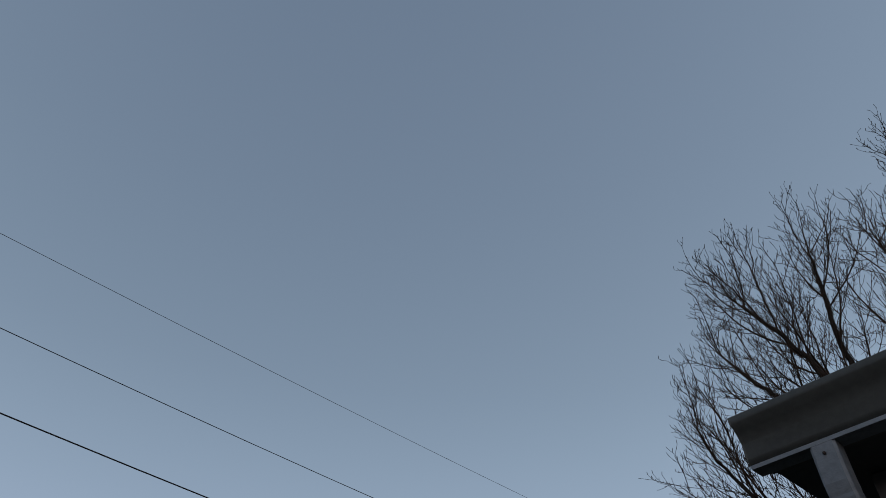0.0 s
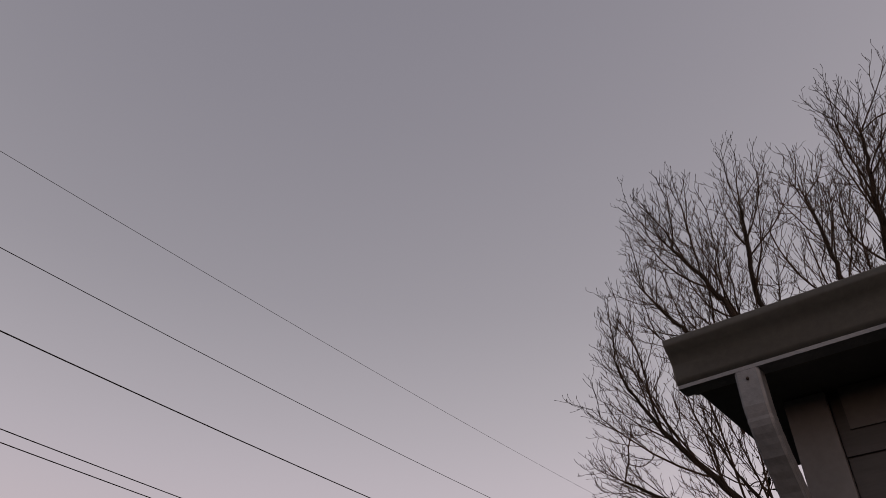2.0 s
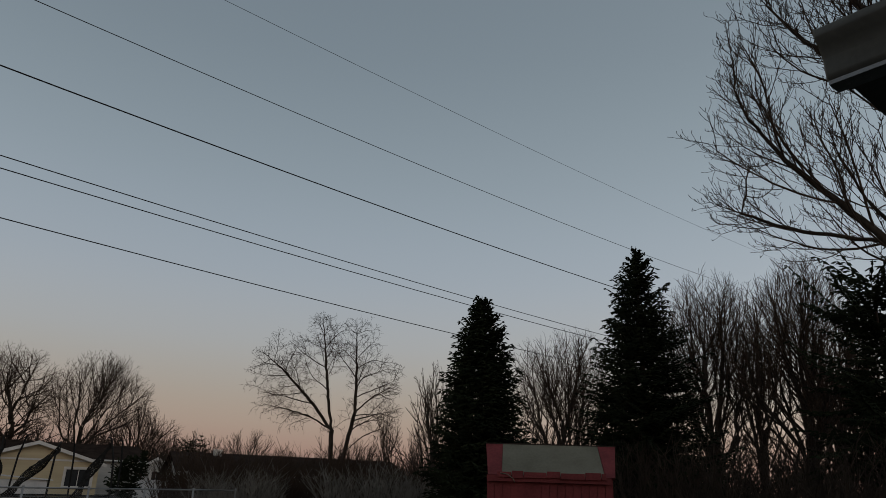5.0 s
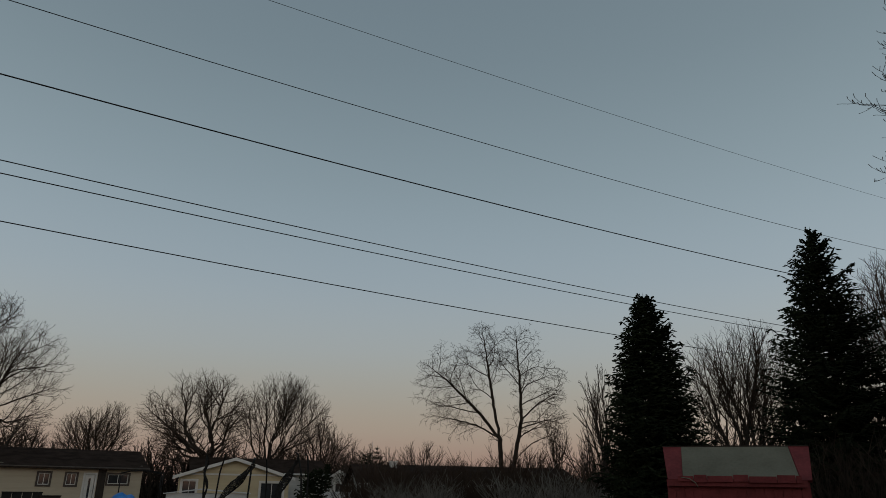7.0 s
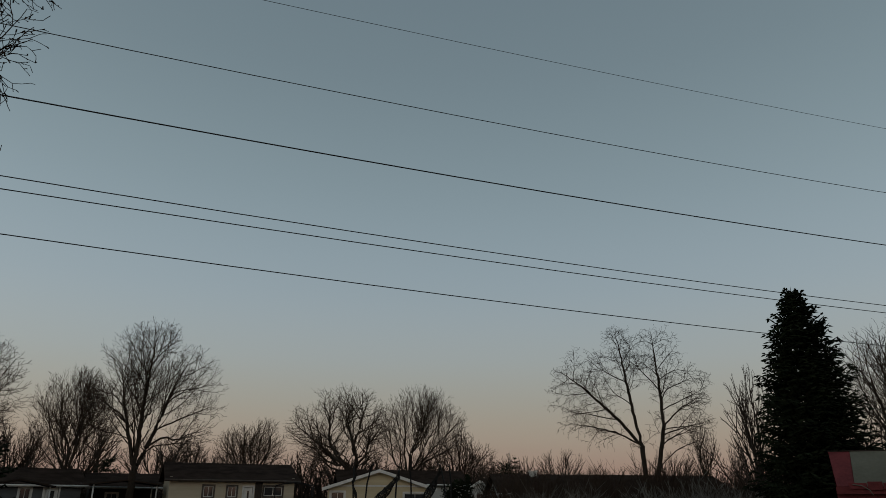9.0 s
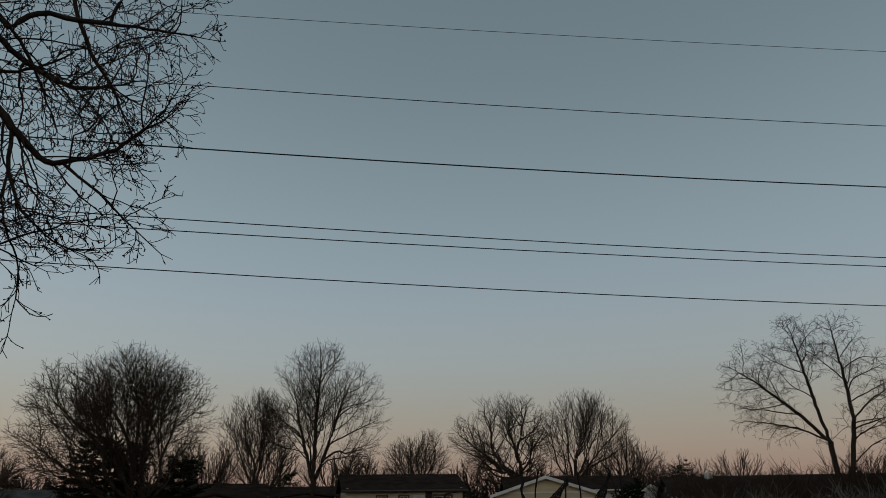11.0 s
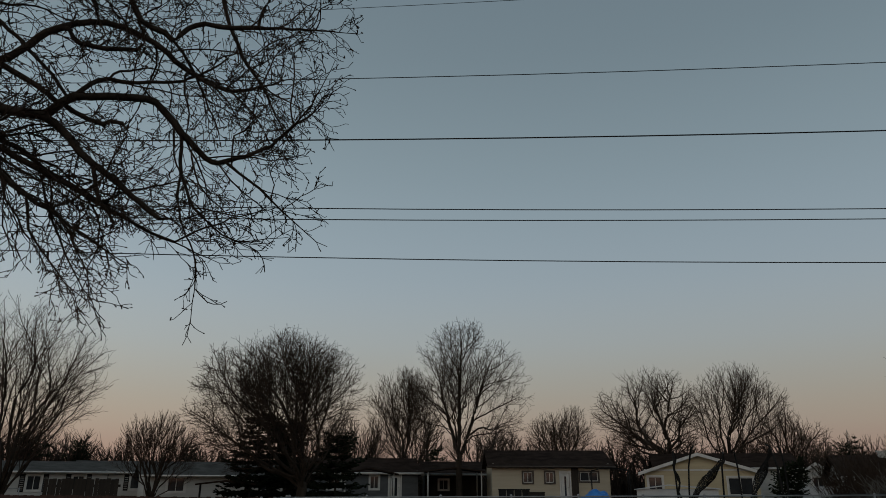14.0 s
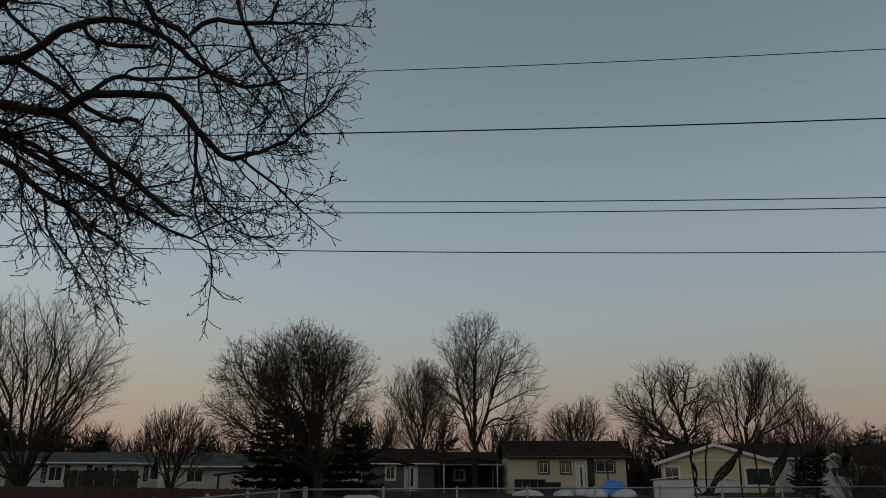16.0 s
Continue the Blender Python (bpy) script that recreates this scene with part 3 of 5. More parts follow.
wire("power_line", "thin black top power line overhead", "power line", *WIRES[0], 0.007)
wire("power_line", "thin black power line overhead", "power line", *WIRES[1], 0.0105)
wire("power_line", "thick twisted black supply cable overhead", "power line", *WIRES[2], 0.0165)
wire("telephone_cable", "black telephone cable strung below the power lines", "cable", *WIRES[3], 0.012)
wire("telephone_cable", "black telephone cable strung below the power lines", "cable", *WIRES[4], 0.012)
wire("telephone_cable", "lowest black telephone cable overhead", "cable", *WIRES[5], 0.012)


# ---------------------------------------------------------------- the standpoint's own house: eave corner
def own_house():
    root = new("house")
    root.location = (2.765, 0.01, 0)
    root.rotation_euler.z = radians(-9.0)
    tagged(root, "grey clapboard house corner with brown gutter and white downspout", "house")
    # local: wall face at x = 0, corner at y = 0, the wall runs towards -y and the house lies at +x
    top = 2.91
    part("side_wall", box_bm([(0.02, -9, 0, 0.2, 0, top)]), HOUSE_SIDING, root)
    part("end_wall", box_bm([(0.2, -0.18, 0, 7.0, 0, top)]), HOUSE_SIDING, root)
    part("gable", prism_bm([(0.02, top + 0.003), (7.0, top + 0.003), (3.5, top + 1.35)], 1, -0.18, -0.01), HOUSE_SIDING, root)
    part("back_wall", box_bm([(6.82, -9, 0, 7.0, -0.182, top)]), HOUSE_SIDING, root)
    part("far_wall", box_bm([(0.2, -9, 0, 6.82, -8.82, top)]), HOUSE_SIDING, root)
    # clapboards, each leaning out at its foot
    h = 0.2
    bm = prism_bm([(0.018, 0.0), (-0.018, 0.0), (-0.006, h + 0.015), (0.018, h + 0.015)], 1, -9, -0.12)
    me = bpy.data.meshes.new("board")
    bm.to_mesh(me)
    bm.free()
    me.materials.append(HOUSE_SIDING)
    for i in range(14):
        b = new("board", me)
        b.parent = root
        b.location.z = 0.06 + i * h
    bm = prism_bm([(0.0, 0.0), (0.022, 0.0), (0.01, h + 0.015), (0.0, h + 0.015)], 0, 0.14, 7.0)
    me = bpy.data.meshes.new("board")
    bm.to_mesh(me)
    bm.free()
    me.materials.append(HOUSE_SIDING)
    for i in range(14):
        b = new("board", me)
        b.parent = root
        b.location = (0, 0.002, 0.06 + i * h)
    part("corner_board", box_bm([(-0.03, -0.115, 0.02, -0.002, 0.03, top - 0.005), (-0.002, 0.004, 0.02, 0.14, 0.03, top - 0.005)]), CORNER, root, "taupe corner board", bevel=0.004)
    part("frieze_board", box_bm([(-0.022, -9, top - 0.16, 0.016, -0.16, top - 0.004)]), SOFFIT, root)
    # eave: soffit, fascia, roof, gutter
    over, rake = 0.30, 0.245
    part("soffit", box_bm([(-over, -9.3, top, 0.3, rake, top + 0.02)]), SOFFIT, root, "dark soffit boards")
    part("soffit", box_bm([(0.3, 0.01, top, 0.62, rake, top + 0.02)]), SOFFIT, root)
    part("fascia", box_bm([(-over - 0.02, -9.3, top - 0.02, -over, rake, top + 0.15)]), GUTTER, root)
    part("eave_return", prism_bm([(-over, top + 0.02), (0.62, top + 0.02), (0.62, top + 0.42), (-over, top + 0.13)], 1, rake - 0.03, rake), SOFFIT, root)
    part("roof", prism_bm([(-over - 0.03, top + 0.15), (3.5, top + 1.6), (7.3, top + 0.15), (7.3, top + 0.1), (3.5, top + 1.5), (-over - 0.03, top + 0.1)], 1, -9.3, rake + 0.02), SHINGLE, root)
    # gutter: an ogee profile along the eave
    x0 = -over - 0.022
    prof = [(x0, top + 0.145), (x0, top - 0.01), (x0 - 0.065, top - 0.01), (x0 - 0.075, top + 0.01), (x0 - 0.08, top + 0.065), (x0 - 0.1, top + 0.1),
            (x0 - 0.125, top + 0.125), (x0 - 0.13, top + 0.15), (x0 - 0.122, top + 0.152), (x0 - 0.117, top + 0.13), (x0 - 0.092, top + 0.104),
            (x0 - 0.072, top + 0.068), (x0 - 0.066, top + 0.002), (x0 - 0.008, top + 0.002), (x0 - 0.008, top + 0.145)]
    g = part("gutter", prism_bm(prof, 1, -9.3, rake + 0.03), GUTTER, root, "brown-grey ogee rain gutter")
    for p in g.data.polygons:
        p.use_smooth = abs(p.normal.y) < 0.5
    part("end_cap", prism_bm(prof[:8], 1, rake + 0.03, rake + 0.034), GUTTER, g)
    part("bottom_lip", box_bm([(x0 - 0.07, -9.3, top - 0.026, x0 + 0.0, rake + 0.03, top - 0.012)]), SPOUT, g, "paler folded lip under the gutter")
    # downspout: outlet, two elbows, straight pipe
    path = [(x0 - 0.035, 0.03, top - 0.012), (x0 - 0.035, 0.03, top - 0.08), (x0 - 0.033, 0.03, top - 0.15), (x0 - 0.02, 0.03, top - 0.21), (x0 + 0.032, 0.032, top - 0.29),
            (x0 + 0.118, 0.036, top - 0.38), (x0 + 0.185, 0.04, top - 0.46), (x0 + 0.215, 0.043, top - 0.53), (x0 + 0.225, 0.045, top - 0.6), (x0 + 0.225, 0.045, 0.15)]
    dense = []
    for a, b in zip(path[:-1], path[1:]):
        m = 1 if b[2] < 1 else 5
        for i in range(m):
            dense.append(tuple(a[k] + (b[k] - a[k]) * i / m for k in range(3)))
    dense.append(path[-1])
    verts, faces = [], []
    for i, (x, y, z) in enumerate(dense):
        pinch = 0.001 if (i % 2 and top - 0.58 < z < top - 0.17) else 0.0
        a, b = 0.034 - pinch, 0.042 - pinch
        nxt, prv = dense[min(i + 1, len(dense) - 1)], dense[max(i - 1, 0)]
        dx, dz = nxt[0] - prv[0], nxt[2] - prv[2]
        ln = math.hypot(dx, dz) or 1
        nx, nz = -dz / ln, dx / ln
        for sx, sy in ((-1, -0.8), (-0.8, -1), (0.8, -1), (1, -0.8), (1, 0.8), (0.8, 1), (-0.8, 1), (-1, 0.8)):
            verts.append((x + nx * sx * a, y + sy * b, z + nz * sx * a))
    for i in range(len(dense) - 1):
        for k in range(8):
            faces.append((i * 8 + k, i * 8 + (k + 1) % 8, i * 8 + 8 + (k + 1) % 8, i * 8 + 8 + k))
    dsp = mesh_object("downspout", verts, faces, SPOUT, root, "off-white metal downspout with a pleated elbow")
    bm = bmesh.new()
    for z in (top - 0.06,):
        bmesh.ops.create_uvsphere(bm, u_segments=8, v_segments=5, radius=0.006, matrix=Matrix.Translation((x0 - 0.073, 0.03, z)))
    part("screw", bm, DARK_TRIM, dsp)
    for z in (top - 0.78, 1.1):
        part("strap", box_bm([(x0 + 0.184, -0.01, z, x0 + 0.266, 0.1, z + 0.03)]), SPOUT, dsp)


own_house()


# ---------------------------------------------------------------- trees
def turned(ob, az, d):
    ob.location = spot(az, d, 0)
    ob.rotation_euler.z = radians(-az)
    return ob


def big(label, az, d, guides, blobs, seed, **kw):
    t = bare_tree("bare_tree", label, (0, 0, 0), guides, blobs, seed, group="bare trees", **kw)
    return turned(t, az, d)


# tall maple over the eave of the standpoint's house
big("tall bare maple with upswept budding twigs", 93, 14.4,
    [[(0, 0, 0), (0, 0, 1.6), (-0.1, 0, 3.4)],
     [(-0.1, 0, 3.4), (-1.7, -0.2, 5.0), (-2.6, -0.3, 6.0), (-4.0, -0.6, 7.9), (-4.6, -0.7, 9.0), (-4.8, -0.7, 9.8)],
     [(-1.7, -0.2, 5.0), (-2.9, 0.2, 7.0), (-3.4, 0.2, 8.6)],
     [(-2.6, -0.3, 6.0), (-4.2, -0.3, 6.6), (-5.5, -0.4, 7.4)],
     [(-0.1, 0, 3.4), (-0.8, 0, 6.5), (-1.6, 0, 9.0), (-2.6, 0, 11.6), (-3.4, 0, 13.2)],
     [(-0.8, 0, 6.5), (-2.2, 0.3, 9.0), (-3.6, 0.4, 11.0), (-4.3, 0.4, 12.3)],
     [(-1.6, 0, 9.0), (-1.6, 0.2, 11.5), (-1.3, 0.2, 14.4)],
     [(-0.1, 0, 3.4), (0.5, 0.2, 7.0), (1.0, 0.2, 10.5), (1.6, 0.2, 14.6)],
     [(0.5, 0.2, 7.0), (0.1, -0.3, 10.0), (0.0, -0.5, 12.8)]],
    [((-4.1, 0, 7.7), (2.4, 2.1, 2.7)), ((-2.8, 0, 11.6), (2.5, 2.2, 3.6)), ((-1.0, 0, 12.9), (1.5, 1.7, 2.3)),
     ((2.6, 0, 13.0), (2.5, 2.4, 3.1)), ((-4.4, 0, 9.4), (1.3, 1.3, 1.4)), ((0.4, 0, 10.6), (1.5, 1.6, 2.8)), ((-5.2, 0, 6.5), (1.2, 1.1, 1.4)), ((-2.3, 0, 6.4), (1.7, 1.5, 1.7))],
    11, limbs=22, fork=4.0, lift=0.55, step=0.26, gaps=(0.36, 0.22, 0.14), bias=0.14, twig_bias=0.4, tip=0.0062, trunk=0.19, split=0.03, spread=(40, 40, 38), fan=0.08, heart=0.5, buds=0.9, bud=(0.075, 0.0072, 0.8))


def left_tree():
    foot = spot(-50, 10.0)

    def w(az, d, z):
        p = spot(az, d, z) - foot
        return (p.x, p.y, p.z)
    fork = (0.1, 0.05, 4.2)
    limbs = []

    def limb(thick, thin, *line):
        p = np.array([q if q is fork else w(*q) for q in line])
        e = np.concatenate([[2 * p[0] - p[1]], p, [2 * p[-1] - p[-2]]])
        bent = [p[0]]
        for a, b, c, d in zip(e[:-3], e[1:-2], e[2:-1], e[3:]):
            for t in (0.33, 0.67, 1.0):
                bent.append(0.5 * (2 * b + (c - a) * t + (2 * a - 5 * b + 4 * c - d) * t * t + (3 * b - a - 3 * c + d) * t ** 3))
        limbs.append(([tuple(q) for q in bent], (thick * 0.84, thin * 0.78)))
    # the lower bough, sawn off at its end, and what springs from it
    limb(0.085, 0.075, fork, (-42, 9.0, 5.3), (-35.8, 8.66, 5.54))
    limb(0.068, 0.036, (-35.8, 8.66, 5.54), (-33.0, 8.57, 5.53), (-31.6, 8.48, 5.4), (-29.0, 8.39, 5.01), (-26.0, 8.3, 4.68), (-23.9, 8.21, 4.43))
    limb(0.034, 0.016, (-33.0, 8.57, 5.53), (-31.1, 8.62, 5.89), (-29.6, 8.69, 6.23), (-26.8, 8.76, 6.36), (-23.3, 8.83, 6.57), (-20.1, 8.89, 7.01))
    limb(0.031, 0.012, (-31.1, 8.62, 5.89), (-27.6, 8.58, 6.02), (-25.1, 8.61, 6.05), (-22.9, 8.66, 5.74), (-20.7, 8.7, 5.48), (-19.2, 8.74, 5.48), (-15.7, 8.78, 5.81), (-11.6, 8.86, 6.55))
    limb(0.018, 0.009, (-19.2, 8.74, 5.48), (-17.2, 8.75, 5.28), (-14.2, 8.8, 4.92), (-11.2, 8.86, 4.56))
    limb(0.03, 0.022, (-29.0, 8.39, 5.01), (-28.4, 8.38, 4.69), (-27.0, 8.32, 4.33))
    # the upper bough with two sawn stubs
    limb(0.085, 0.07, fork, (-42, 9.1, 5.8), (-36.4, 8.86, 6.2))
    limb(0.045, 0.034, (-36.4, 8.86, 6.2), (-35.4, 8.78, 6.31), (-32.8, 8.7, 6.8), (-31.2, 8.61, 6.59), (-27.2, 8.52, 6.66))
    limb(0.042, 0.034, (-36.4, 8.86, 6.2), (-33.4, 8.78, 5.97), (-29.7, 8.7, 5.69), (-27.3, 8.62, 5.7))
    limb(0.03, 0.013, (-32.8, 8.7, 6.8), (-29.7, 8.73, 7.06), (-25.7, 8.72, 6.94), (-23.1, 8.71, 6.66), (-19.2, 8.69, 6.48), (-14.3, 8.67, 6.79))
    limb(0.05, 0.03, (-42, 9.1, 5.8), (-38, 9.0, 7.0), (-35, 8.95, 7.4), (-29.2, 8.63, 7.52), (-27.2, 8.7, 7.2))
    limb(0.028, 0.014, (-27.2, 8.7, 7.2), (-24.4, 8.76, 7.09), (-22.0, 8.83, 6.59), (-19.9, 8.89, 5.94))
    limb(0.02, 0.008, (-24.4, 8.76, 7.09), (-22.9, 8.81, 7.44), (-19.7, 8.79, 7.5), (-15.4, 8.77, 7.63), (-11.2, 8.76, 7.7), (-8.8, 8.74, 7.7))
    limb(0.032, 0.024, (-38, 9.0, 7.0), (-36.6, 8.96, 6.76), (-35.1, 8.85, 6.54), (-33.4, 8.75, 6.26), (-31.5, 8.64, 5.88))
    limb(0.045, 0.02, (-38, 9.0, 7.0), (-33, 9.1, 8.2), (-26, 9.1, 8.7), (-21.2, 9.0, 8.27))
    limb(0.022, 0.010, (-21.2, 9.0, 8.27), (-19.7, 8.99, 7.56), (-18.0, 8.99, 7.08), (-16.3, 8.98, 6.66), (-14.3, 8.97, 6.05))
    # thin hanging shoots
    limb(0.03, 0.012, (-42, 9.0, 5.3), (-35.3, 9.05, 5.35), (-32.1, 8.98, 5.08), (-28.8, 8.9, 4.81), (-25.4, 8.82, 4.61))
    limb(0.02, 0.014, (-35.3, 9.05, 5.35), (-34.9, 8.85, 5.0), (-34.3, 8.85, 4.66), (-33.1, 8.85, 4.38), (-32.2, 8.84, 4.16))
    limb(0.018, 0.007, (-32.1, 8.98, 5.08), (-31.9, 8.84, 4.77), (-30.8, 8.84, 4.37), (-29.2, 8.83, 3.91), (-27.6, 8.82, 3.55), (-26.4, 8.82, 3.32))
    limb(0.015, 0.008, (-22.9, 8.66, 5.74), (-22.5, 8.72, 5.21), (-21.2, 8.74, 4.8), (-18.8, 8.75, 4.51), (-16.0, 8.76, 4.34), (-15.2, 8.77, 4.08))
    limb(0.013, 0.007, (-22.5, 8.72, 5.21), (-22.6, 8.71, 4.91), (-22.0, 8.73, 4.53), (-20.9, 8.75, 4.26), (-20.5, 8.77, 3.8), (-20.6, 8.8, 3.24))
    limb(0.009, 0.007, (-20.5, 8.77, 3.8), (-19.4, 8.7, 3.62), (-17.9, 8.7, 3.64))
    limb(0.06, 0.03, fork, (-56, 10.6, 6.0), (-60, 11.0, 8.0))
    guides = [[(0, 0, 0), (0, 0, 2.0), fork]] + [line for line, _ in limbs]
    blobs = [(w(-17, 8.7, 6.7), (1.15, 0.9, 1.35)), (w(-25, 8.6, 6.5), (1.6, 1.0, 1.9)), (w(-34, 8.8, 6.4), (1.6, 1.1, 2.4)), (w(-30, 8.7, 4.4), (0.9, 0.6, 0.85)),
             (w(-20, 8.7, 5.1), (1.15, 0.7, 1.0)), (w(-14, 8.8, 5.1), (0.6, 0.5, 0.75)), (w(-12.4, 8.8, 6.4), (0.5, 0.5, 0.5)), (w(-11, 8.7, 7.7), (0.45, 0.5, 0.4)),
             (w(-20.4, 8.75, 3.9), (0.28, 0.25, 0.75)), (w(-27.8, 8.8, 3.75), (0.5, 0.4, 0.6)), (w(-20, 8.8, 8.4), (2.0, 1.0, 1.3)), (w(-42, 9, 7.5), (2, 1.6, 2))]
    return bare_tree("bare_tree", "old bare tree with low crooked hanging branches and sawn stubs", foot, guides, blobs, 5, group="bare trees", limbs=40, fork=4.0, lift=0.6, step=0.14,
                     gaps=(0.175, 0.128, 0.112), ratio=(0.58, 0.52, 0.48), bias=-0.07, twig_bias=-0.05, tip=0.0062, trunk=0.13, power=2.3, split=0.014, wobble=0.2, spread=(50, 50, 48), least=0.1,
                     crook=0.06, girth=[None] + [g for _, g in limbs], buds=0.4, bud=(0.033, 0.0098, 0.1))


left_tree()

big("fan-shaped bare tree with many upright stems", -30, 38, [[(0, 0, 0), (0, 0, 0.8)]], [((-0.9, 0, 6.0), (4.8, 3.9, 3.9)), ((0, 0, 3.2), (2.2, 2, 2.0))], 21,
    limbs=24, fork=0.4, lift=0.45, low=1.6, ratio=(0.5, 0.45, 0.45), gaps=(0.5, 0.32, 0.21), bias=0.03, twig_bias=0.04, tip=0.009, trunk=0.24, spread=(34, 40, 44), fan=0.07, heart=0.15, wobble=0.05)
big("small many-stemmed bare ornamental tree", -20.5, 40, [[(0, 0, 0), (0, 0, 0.5)]], [((0, 0, 2.9), (2.1, 1.8, 1.95))], 22,
    limbs=14, fork=0.3, step=0.25, gaps=(0.28, 0.2, 0.14), bias=0.35, tip=0.009, trunk=0.13, spread=(30, 32, 32), fan=0.12, heart=0.1)
big("broad dense round bare tree with dark low branches", -9.9, 42, [[(0, 0, 0), (0, 0, 1.5)]],
    [((-1.5, 0, 5.6), (5.2, 4.4, 4.2)), ((-0.8, 0, 2.5), (3.6, 2.8, 1.8))], 23,
    limbs=17, fork=1.0, lift=0.4, ratio=(0.7, 0.55, 0.5), gaps=(0.34, 0.23, 0.165), bias=0.06, tip=0.0115, trunk=0.28, wobble=0.09, spread=(52, 54, 54), twig_bias=0.08, low=1.5, fan=0.1, heart=0.35)
big("tall slender bare shade tree", 2.2, 58, [[(0, 0, 0), (0, 0, 4.0), (0.1, 0, 8.5), (0.3, 0, 13.0)], [(0, 0, 3.0), (1.2, 0, 6.5), (2.2, 0, 10)], [(0, 0, 3.4), (-1.0, 0.2, 7), (-1.8, 0.3, 10.5)]],
    [((0.5, 0, 8.3), (5.4, 4.6, 5.8))], 24, limbs=20, fork=1.6, low=1.6, lift=0.5, ratio=(0.65, 0.55, 0.5), gaps=(0.42, 0.27, 0.19), bias=0.12, tip=0.013, trunk=0.26, spread=(46, 50, 52), twig_bias=0.08, fan=0.09, heart=0.5)
big("narrow bare tree behind a house", -2.0, 66, [[(0, 0, 0), (0, 0, 2.2)]], [((-0.4, 0, 6.6), (3.3, 2.8, 5.0))], 25, limbs=14, fork=1.2, low=1.6, lift=0.5, ratio=(0.65, 0.55, 0.5), gaps=(0.42, 0.28, 0.2), bias=0.2, tip=0.0125, trunk=0.2, spread=(40, 46, 50), twig_bias=0.1, fan=0.09, heart=0.3)
big("round bare oak with heavy crooked limbs", 18.0, 70, [[(0, 0, 0), (0, 0, 3.6)]], [((-1.2, 0, 7.5), (5.2, 4.3, 4.2)), ((-0.8, 0, 5.0), (4.6, 3.6, 2.4))], 26,
    limbs=16, fork=2.2, low=1.75, lift=0.35, ratio=(0.75, 0.6, 0.5), crook=0.06, gaps=(0.48, 0.31, 0.23), bias=-0.02, tip=0.013, trunk=0.36, wobble=0.13, spread=(54, 58, 58), twig_bias=0.05, fan=0.11, heart=0.45)
big("bare vase-shaped shade tree", 22.2, 72, [[(0, 0, 0), (0, 0, 2.8)]], [((1.3, 0, 7.6), (4.6, 3.8, 4.4)), ((1.2, 0, 4.6), (3.4, 3.0, 2.3))], 27,
    limbs=15, fork=1.8, lift=0.48, ratio=(0.7, 0.55, 0.5), gaps=(0.5, 0.32, 0.235), bias=0.12, twig_bias=0.15, tip=0.012, trunk=0.26, spread=(38, 46, 48), fan=0.1, heart=0.2)
big("twin-trunked bare tree with weeping outer twigs", 40.5, 50,
    [[(0, 0, 0), (-0.1, 0, 2.4), (-0.2, 0, 4.9)], [(-0.2, 0, 4.9), (-1.6, 0, 6.6), (-3.7, 0, 8.7), (-5.2, 0, 9.9)], [(-0.2, 0, 4.9), (-0.5, 0, 6.5), (-0.8, 0, 8.5), (-1.4, 0, 12.6)],
     [(0, 0, 0.3), (0.6, 0.1, 2.6), (1.3, 0.2, 6.2), (1.2, 0.2, 9.5), (1.0, 0.2, 12.6)], [(1.3, 0.2, 6.2), (2.6, 0.1, 7.4), (4.0, 0, 8.2)],
     [(-1.6, 0, 6.6), (-3.2, 0.3, 7.0), (-4.6, 0.3, 7.2)], [(-0.2, 0, 4.9), (-1.8, -0.3, 5.8), (-3.2, -0.4, 6.0)]],
    [((-3.8, 0, 8.4), (2.7, 2.2, 3.2)), ((-1.4, 0, 10.3), (2.0, 1.8, 2.7)), ((1.3, 0, 10.3), (1.8, 1.6, 2.6)), ((3.1, 0, 7.7), (2.3, 1.9, 2.6)), ((-2.6, 0, 5.9), (3.2, 1.7, 1.9)), ((2.6, 0, 6.2), (2.4, 1.7, 2.0))],
    28, limbs=26, fork=3.2, low=1.7, step=0.32, gaps=(0.36, 0.22, 0.165), bias=-0.03, twig_bias=-0.2, tip=0.0105, trunk=0.21, power=2.1, wobble=0.14, spread=(52, 56, 56), buds=0.3, bud=(0.12, 0.009, 0.0))
big("fan-shaped bare tree between two spruces", 58.6, 42, [[(0, 0, 0), (0, 0, 1.2)]], [((0, 0, 6.8), (3.5, 2.8, 3.7)), ((0, 0, 3.4), (2.4, 1.6, 2))], 29,
    limbs=18, fork=0.8, lift=0.6, gaps=(0.46, 0.3, 0.21), bias=0.15, twig_bias=0.15, tip=0.0095, trunk=0.26, spread=(32, 42, 44), fan=0.1, heart=0.1)
big("tall bare woodland tree", 69.3, 39, [[(0, 0, 0), (0, 0, 2)]], [((0.3, 0, 7.9), (2.8, 2.6, 4.9)), ((0, 0, 4), (2.6, 2.4, 2.6))], 30,
    limbs=15, fork=1.0, lift=0.52, ratio=(0.65, 0.55, 0.5), gaps=(0.48, 0.31, 0.22), bias=0.14, twig_bias=0.15, tip=0.0095, trunk=0.28, spread=(36, 46, 48), fan=0.12, heart=0.2)
big("tall bare woodland tree", 75.6, 36, [[(0, 0, 0), (0, 0, 2)]], [((0.2, 0, 7.5), (3.2, 2.6, 4.9)), ((0, 0, 4), (3, 2.4, 2.6))], 31,
    limbs=17, fork=1.0, lift=0.52, ratio=(0.65, 0.55, 0.5), gaps=(0.48, 0.31, 0.22), bias=0.14, twig_bias=0.15, tip=0.0095, trunk=0.3, spread=(36, 46, 48), fan=0.12, heart=0.2)

